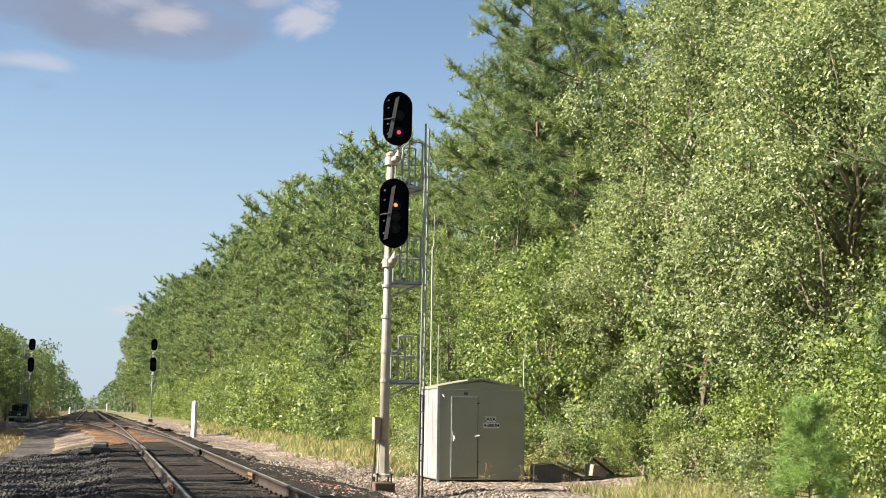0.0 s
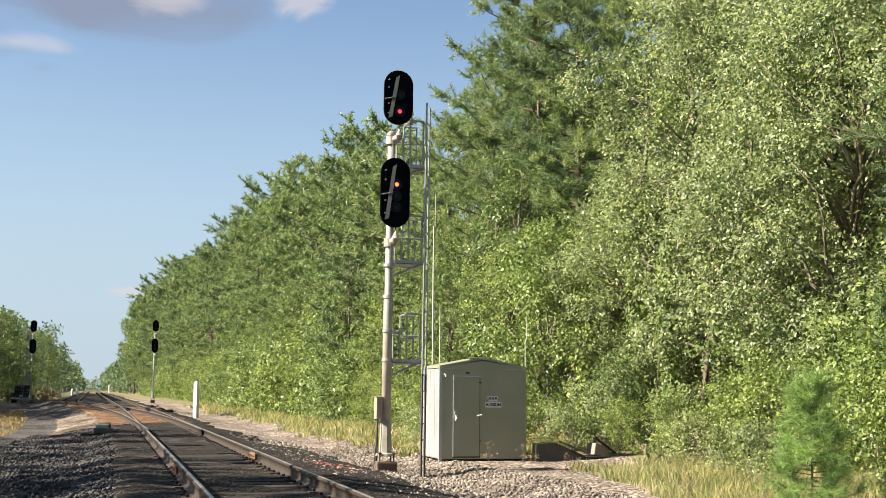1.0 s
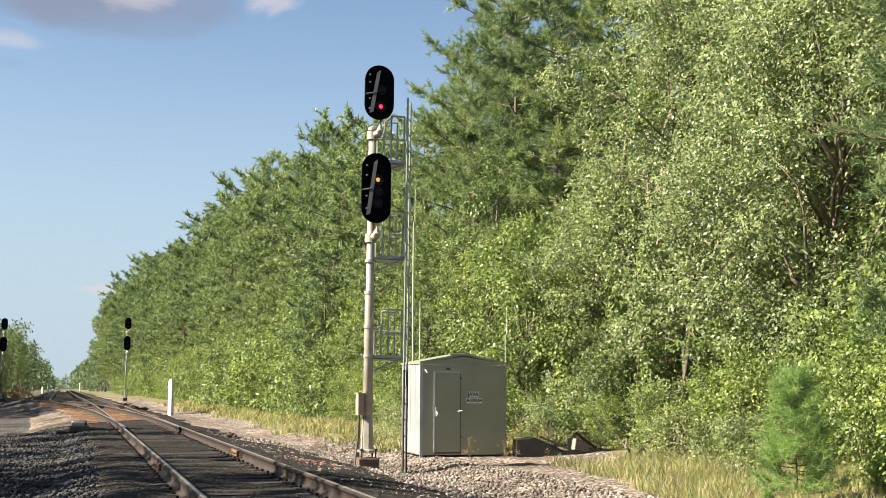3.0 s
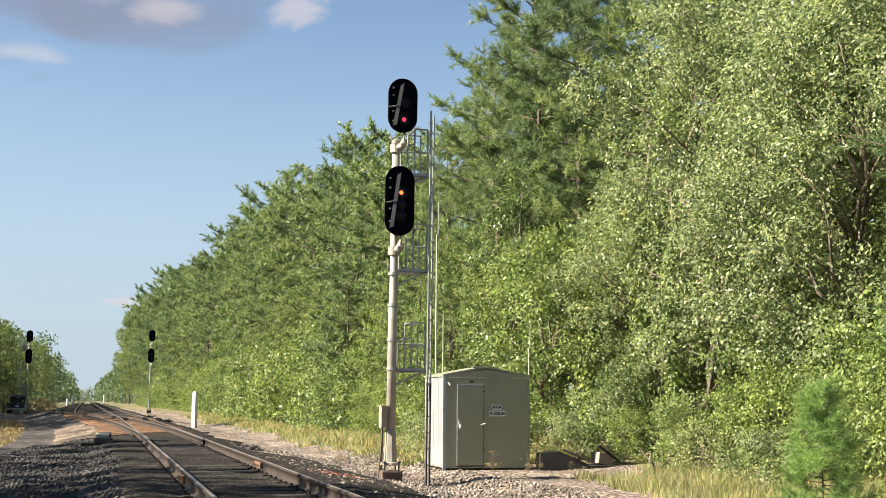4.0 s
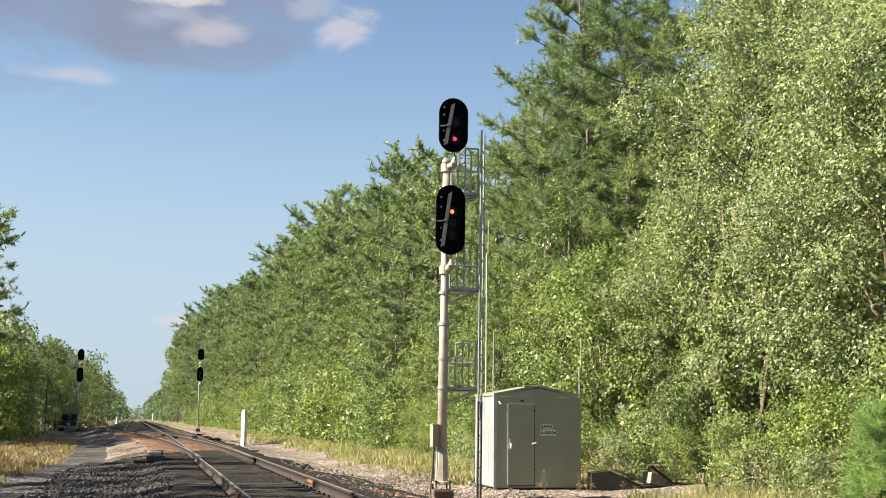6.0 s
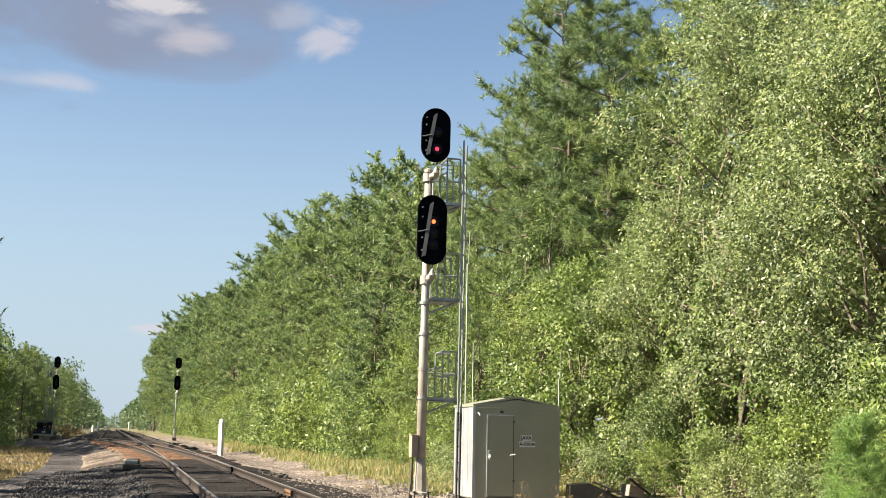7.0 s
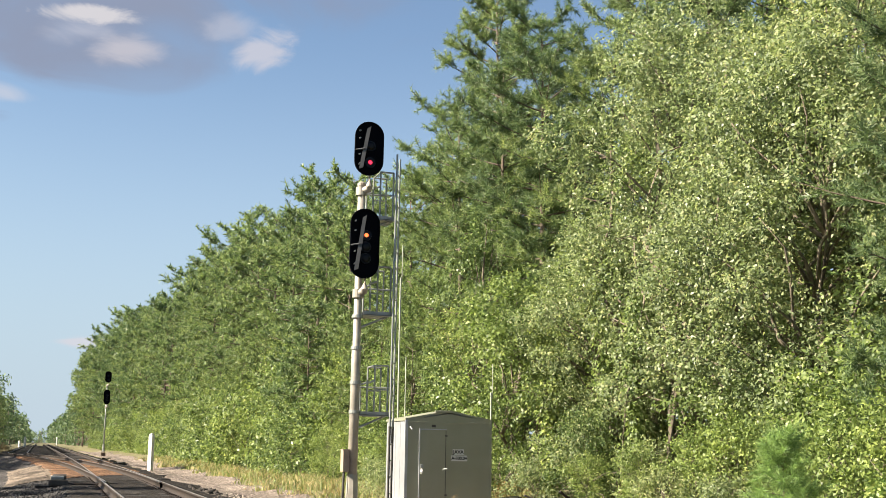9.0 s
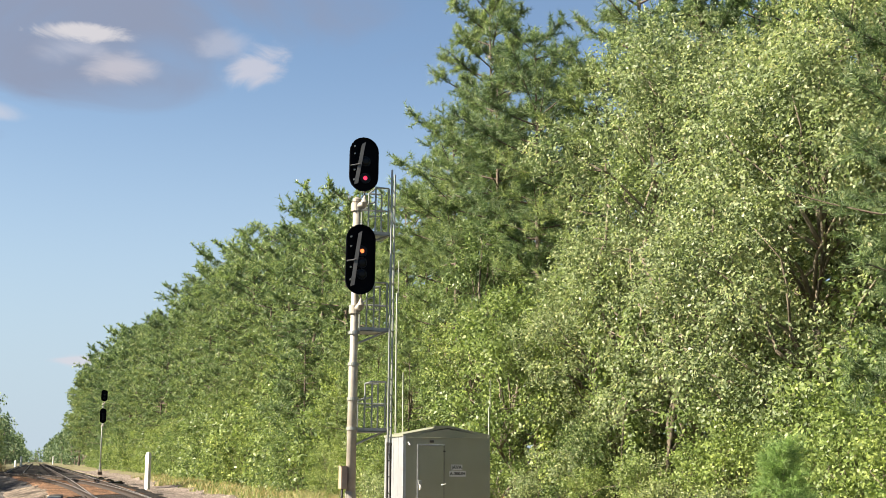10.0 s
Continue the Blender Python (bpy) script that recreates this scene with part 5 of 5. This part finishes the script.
        part("wood", bm, M["bark_pale"], t)
    # dead weeds by the house
    wd = broadleaf("dry_weed", 77, 0.9, 0.3, 0.35, 9, 130, 0.04, "dry", "bark", "bare brown dead weed before the equipment house", stems=3, trunk_r=0.009, category="weed")
    stand(wd, [(7.55, 24.35, 0.6, 0), (8.35, 24.4, 0.85, 80), (8.5, 24.2, 1.0, 150), (8.2, 23.9, 0.5, 200), (9.0, 23.6, 0.6, 20), (5.9, 27.5, 0.9, 10), (5.3, 29.5, 1.0, 60), (6.2, 30.5, 1.1, 100), (8.1, 14.2, 0.8, 50), (7.7, 13.6, 0.7, 90), (6.9, 13.9, 0.9, 30), (6.6, 28.4, 1.2, 40), (7.2, 29.0, 1.0, 200), (5.8, 32.0, 0.9, 130), (7.0, 33.0, 1.2, 170), (6.0, 36.0, 1.0, 80), (5.6, 40.0, 1.0, 20)], "dead weeds")
    # far woods on both sides, closing the view down the line
    rng = np.random.RandomState(9)
    Cn, R = [], []
    for side in (-1, 1):
        for y in np.arange(190, 1500, 7.0):
            for k in range(4):
                u = side * ((11.5 if y < 320 else 9.5) + rng.rand() * 9) + (cx(min(y, 1500)) - 1.69) + (0 if side > 0 else 0)
                top = (15 if side < 0 else 18) + rng.randn() * 1.8
                Cn.append((u, y + rng.randn() * 3, top * rng.uniform(0.04, 0.92)))
                R.append(rng.uniform(2.0, 3.4))
    for k in range(260):
        Cn.append((cx(1500) + rng.uniform(-75, 75), 1500 + rng.rand() * 500, rng.uniform(1, 17)))
        R.append(4.0)
    Cn, R = np.array(Cn), np.array(R)
    n = 80000
    i = rng.choice(len(Cn), n, p=Cn[:, 1] ** -1.4 / (Cn[:, 1] ** -1.4).sum())
    d = unit(rng.randn(n, 3))
    C = Cn[i] + d * (R[i] * rng.rand(n) ** 0.4)[:, None]
    C[:, 2] = np.maximum(C[:, 2], 0.3)
    sz = 0.22 + C[:, 1] / 700
    V, F = leaf_quads(C, unit(rng.randn(n, 3)), unit(np.array([0, -0.2, 0.6]) + rng.randn(n, 3) * 0.6), sz * rng.uniform(0.8, 1.4, n), sz * rng.uniform(0.5, 0.8, n))
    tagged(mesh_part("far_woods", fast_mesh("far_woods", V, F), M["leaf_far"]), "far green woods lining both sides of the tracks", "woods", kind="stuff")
    bm = B()
    for c in Cn[::2]:
        tube(bm, [(c[0], c[1], -0.5), (c[0], c[1], c[2])], [0.2, 0.1], 4, False)
    tagged(part("far_trunks", bm, M["bark"]), "trunks of the far woods", "woods", kind="stuff")
    # undergrowth that closes the wood behind its edge
    n = 40000
    y = 8 + 180 * rng.rand(n) ** 1.5
    x = np.where(rng.rand(n) < 0.8, 15 + 9 * rng.rand(n), -16 - 6 * rng.rand(n)) + np.array([cx(v) for v in y]) - 1.69
    z = np.minimum(8.5, np.abs(rng.randn(n)) * 4.2)
    C = np.stack([x, y, z], 1)
    sz = 0.26 + y / 500
    V, F = leaf_quads(C, unit(rng.randn(n, 3)), unit(np.array([0, 0, 0.6]) + rng.randn(n, 3) * 0.6), sz * rng.uniform(0.8, 1.4, n), sz * rng.uniform(0.5, 0.8, n))
    tagged(mesh_part("undergrowth", fast_mesh("undergrowth", V, F), M["leaf_green"]), "shaded leafy undergrowth inside the woods", "undergrowth", kind="stuff")
    # the depth of the left-hand wood, which keeps its edge in shade
    n = 16000
    C = np.stack([-15 - 18 * rng.rand(n), 66 + 95 * rng.rand(n), 0.3 + 11.5 * rng.rand(n) ** 0.9], 1)
    V, F = leaf_quads(C, unit(rng.randn(n, 3)), unit(np.array([-0.4, 0, 0.5]) + rng.randn(n, 3) * 0.6), 0.9 * rng.uniform(0.7, 1.4, n), 0.6 * rng.uniform(0.7, 1.2, n))
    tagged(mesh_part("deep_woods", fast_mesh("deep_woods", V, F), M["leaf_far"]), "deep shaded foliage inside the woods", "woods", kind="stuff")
    # grass
    def verge(r):
        y = 27.8 + 72 * r.rand() ** 1.6
        return cx(y) + 4.9 + 1.3 * noise.noise((3.0, y * 0.35, 1.0)) + 4.6 * r.rand() ** 0.75, y
    grass("verge_grass", 36000, verge, 0.08, 0.46, "grass", "tall yellow-green grass along the verge", 3)

    def near(r):
        y = 9 + 13.5 * r.rand()
        return 5.0 + 0.16 * y + 5.0 * r.rand(), y
    grass("rough_grass", 36000, near, 0.10, 0.42, "grass", "rough green grass and weeds by the wood", 4, 0.006)

    def leftside(r):
        y = 26 + 60 * r.rand() ** 1.4
        return cx(y) - spread(y) - 4.8 - 3.5 * r.rand(), y
    grass("dry_grass", 16000, leftside, 0.10, 0.3, "dry", "dry tan grass beside the gravel", 6)


# ---- building ----
build_ground()
strip("ballast", lambda y: -1.75 - spread(y), lambda y: 2.9 if y < 30 else 2.1, 3, 330, 0.5, 0.03, M["ballast"], "dark grey ballast of the railway bed", "ballast")
strip("gravel_road", lambda y: -7.0 - spread(y), lambda y: -1.5 - spread(y), 3, 150, 0.5, 0.0, M["road"], "grey gravel track beside the rails", "gravel")
strip("gravel_pad", lambda y: 2.6 if y < 30 else 1.8, lambda y: 5.2 + lerp([(15, 0), (18, 2.6), (21, 4.0), (26, 4.0), (28.5, 0)], y), 3, 170, 0.5, 0.0, M["sand"], "pale sandy gravel round the signal and along the rails", "gravel")
strip("rusty_ballast", lambda y: -1.9 - spread(y), lambda y: lerp([(41, -1.4), (52, 1.5), (80, 1.5), (92, -1.0)], y), 41, 92, 0.5, 0.052, M["rusty_bed"], "rust-stained orange ballast round the switch", "ballast")
strip("pale_gravel", lambda y: -3.4 - spread(y), lambda y: -1.7 - spread(y), 42, 64, 0.5, 0.05, M["pale"], "pale sandy gravel heaped beside the switch", "gravel")
build_tracks()
build_switch_machine()
signal_mast(pose(4.97, 22.5, 0.05, 0, 0.35, 0), "grey steel signal mast with ladder, red and amber lamps lit")
signal_mast(pose(3.66, 117.3, 0.52, 0, 0, 0), "far slim signal mast with two black oval heads beside the track", False, 0, False)
signal_mast(pose(-7.25, 118.2, 0.3, 0, 0, 0), "far grey signal mast with black heads and a ladder", False, -1, False)
build_house()
build_clutter()
build_plants()


def near_left(r):
    y = 10 + 34 * r.rand() ** 1.5
    return cx(y) - 1.0 - 3.1 * r.rand(), y


def between(r):
    y = 10 + 22 * r.rand() ** 1.3
    return cx(y) + r.uniform(-1.6, 1.7), y


def near_right(r):
    y = 10 + 24 * r.rand() ** 1.2
    return cx(y) + 1.3 + 4.2 * r.rand() ** 0.8, y


stones("ballast_stones", 16000, near_left, (0.022, 0.055), M["stone"], "loose grey ballast stones", 1)
stones("ballast_stones", 13000, between, (0.02, 0.045), M["stone_dark"], "ballast stones between the ties", 2)
stones("ballast_stones", 18000, near_right, (0.018, 0.052), M["stone_tan"], "loose pale ballast stones by the signal", 3)
stones("painted_stones", 220, lambda r: (3.66 + r.randn() * 0.28, 21.1 + r.randn() * 0.55), (0.025, 0.05), M["red_cloth"], "ballast stones sprayed with faded red paint", 4)
stones("clods", 70, lambda r: (cx(33) + 1.55 + abs(r.randn()) * 0.35, 32.8 + r.randn() * 0.9), (0.05, 0.13), M["stone_dark"], "dark clods of oily earth beside the rail", 5)
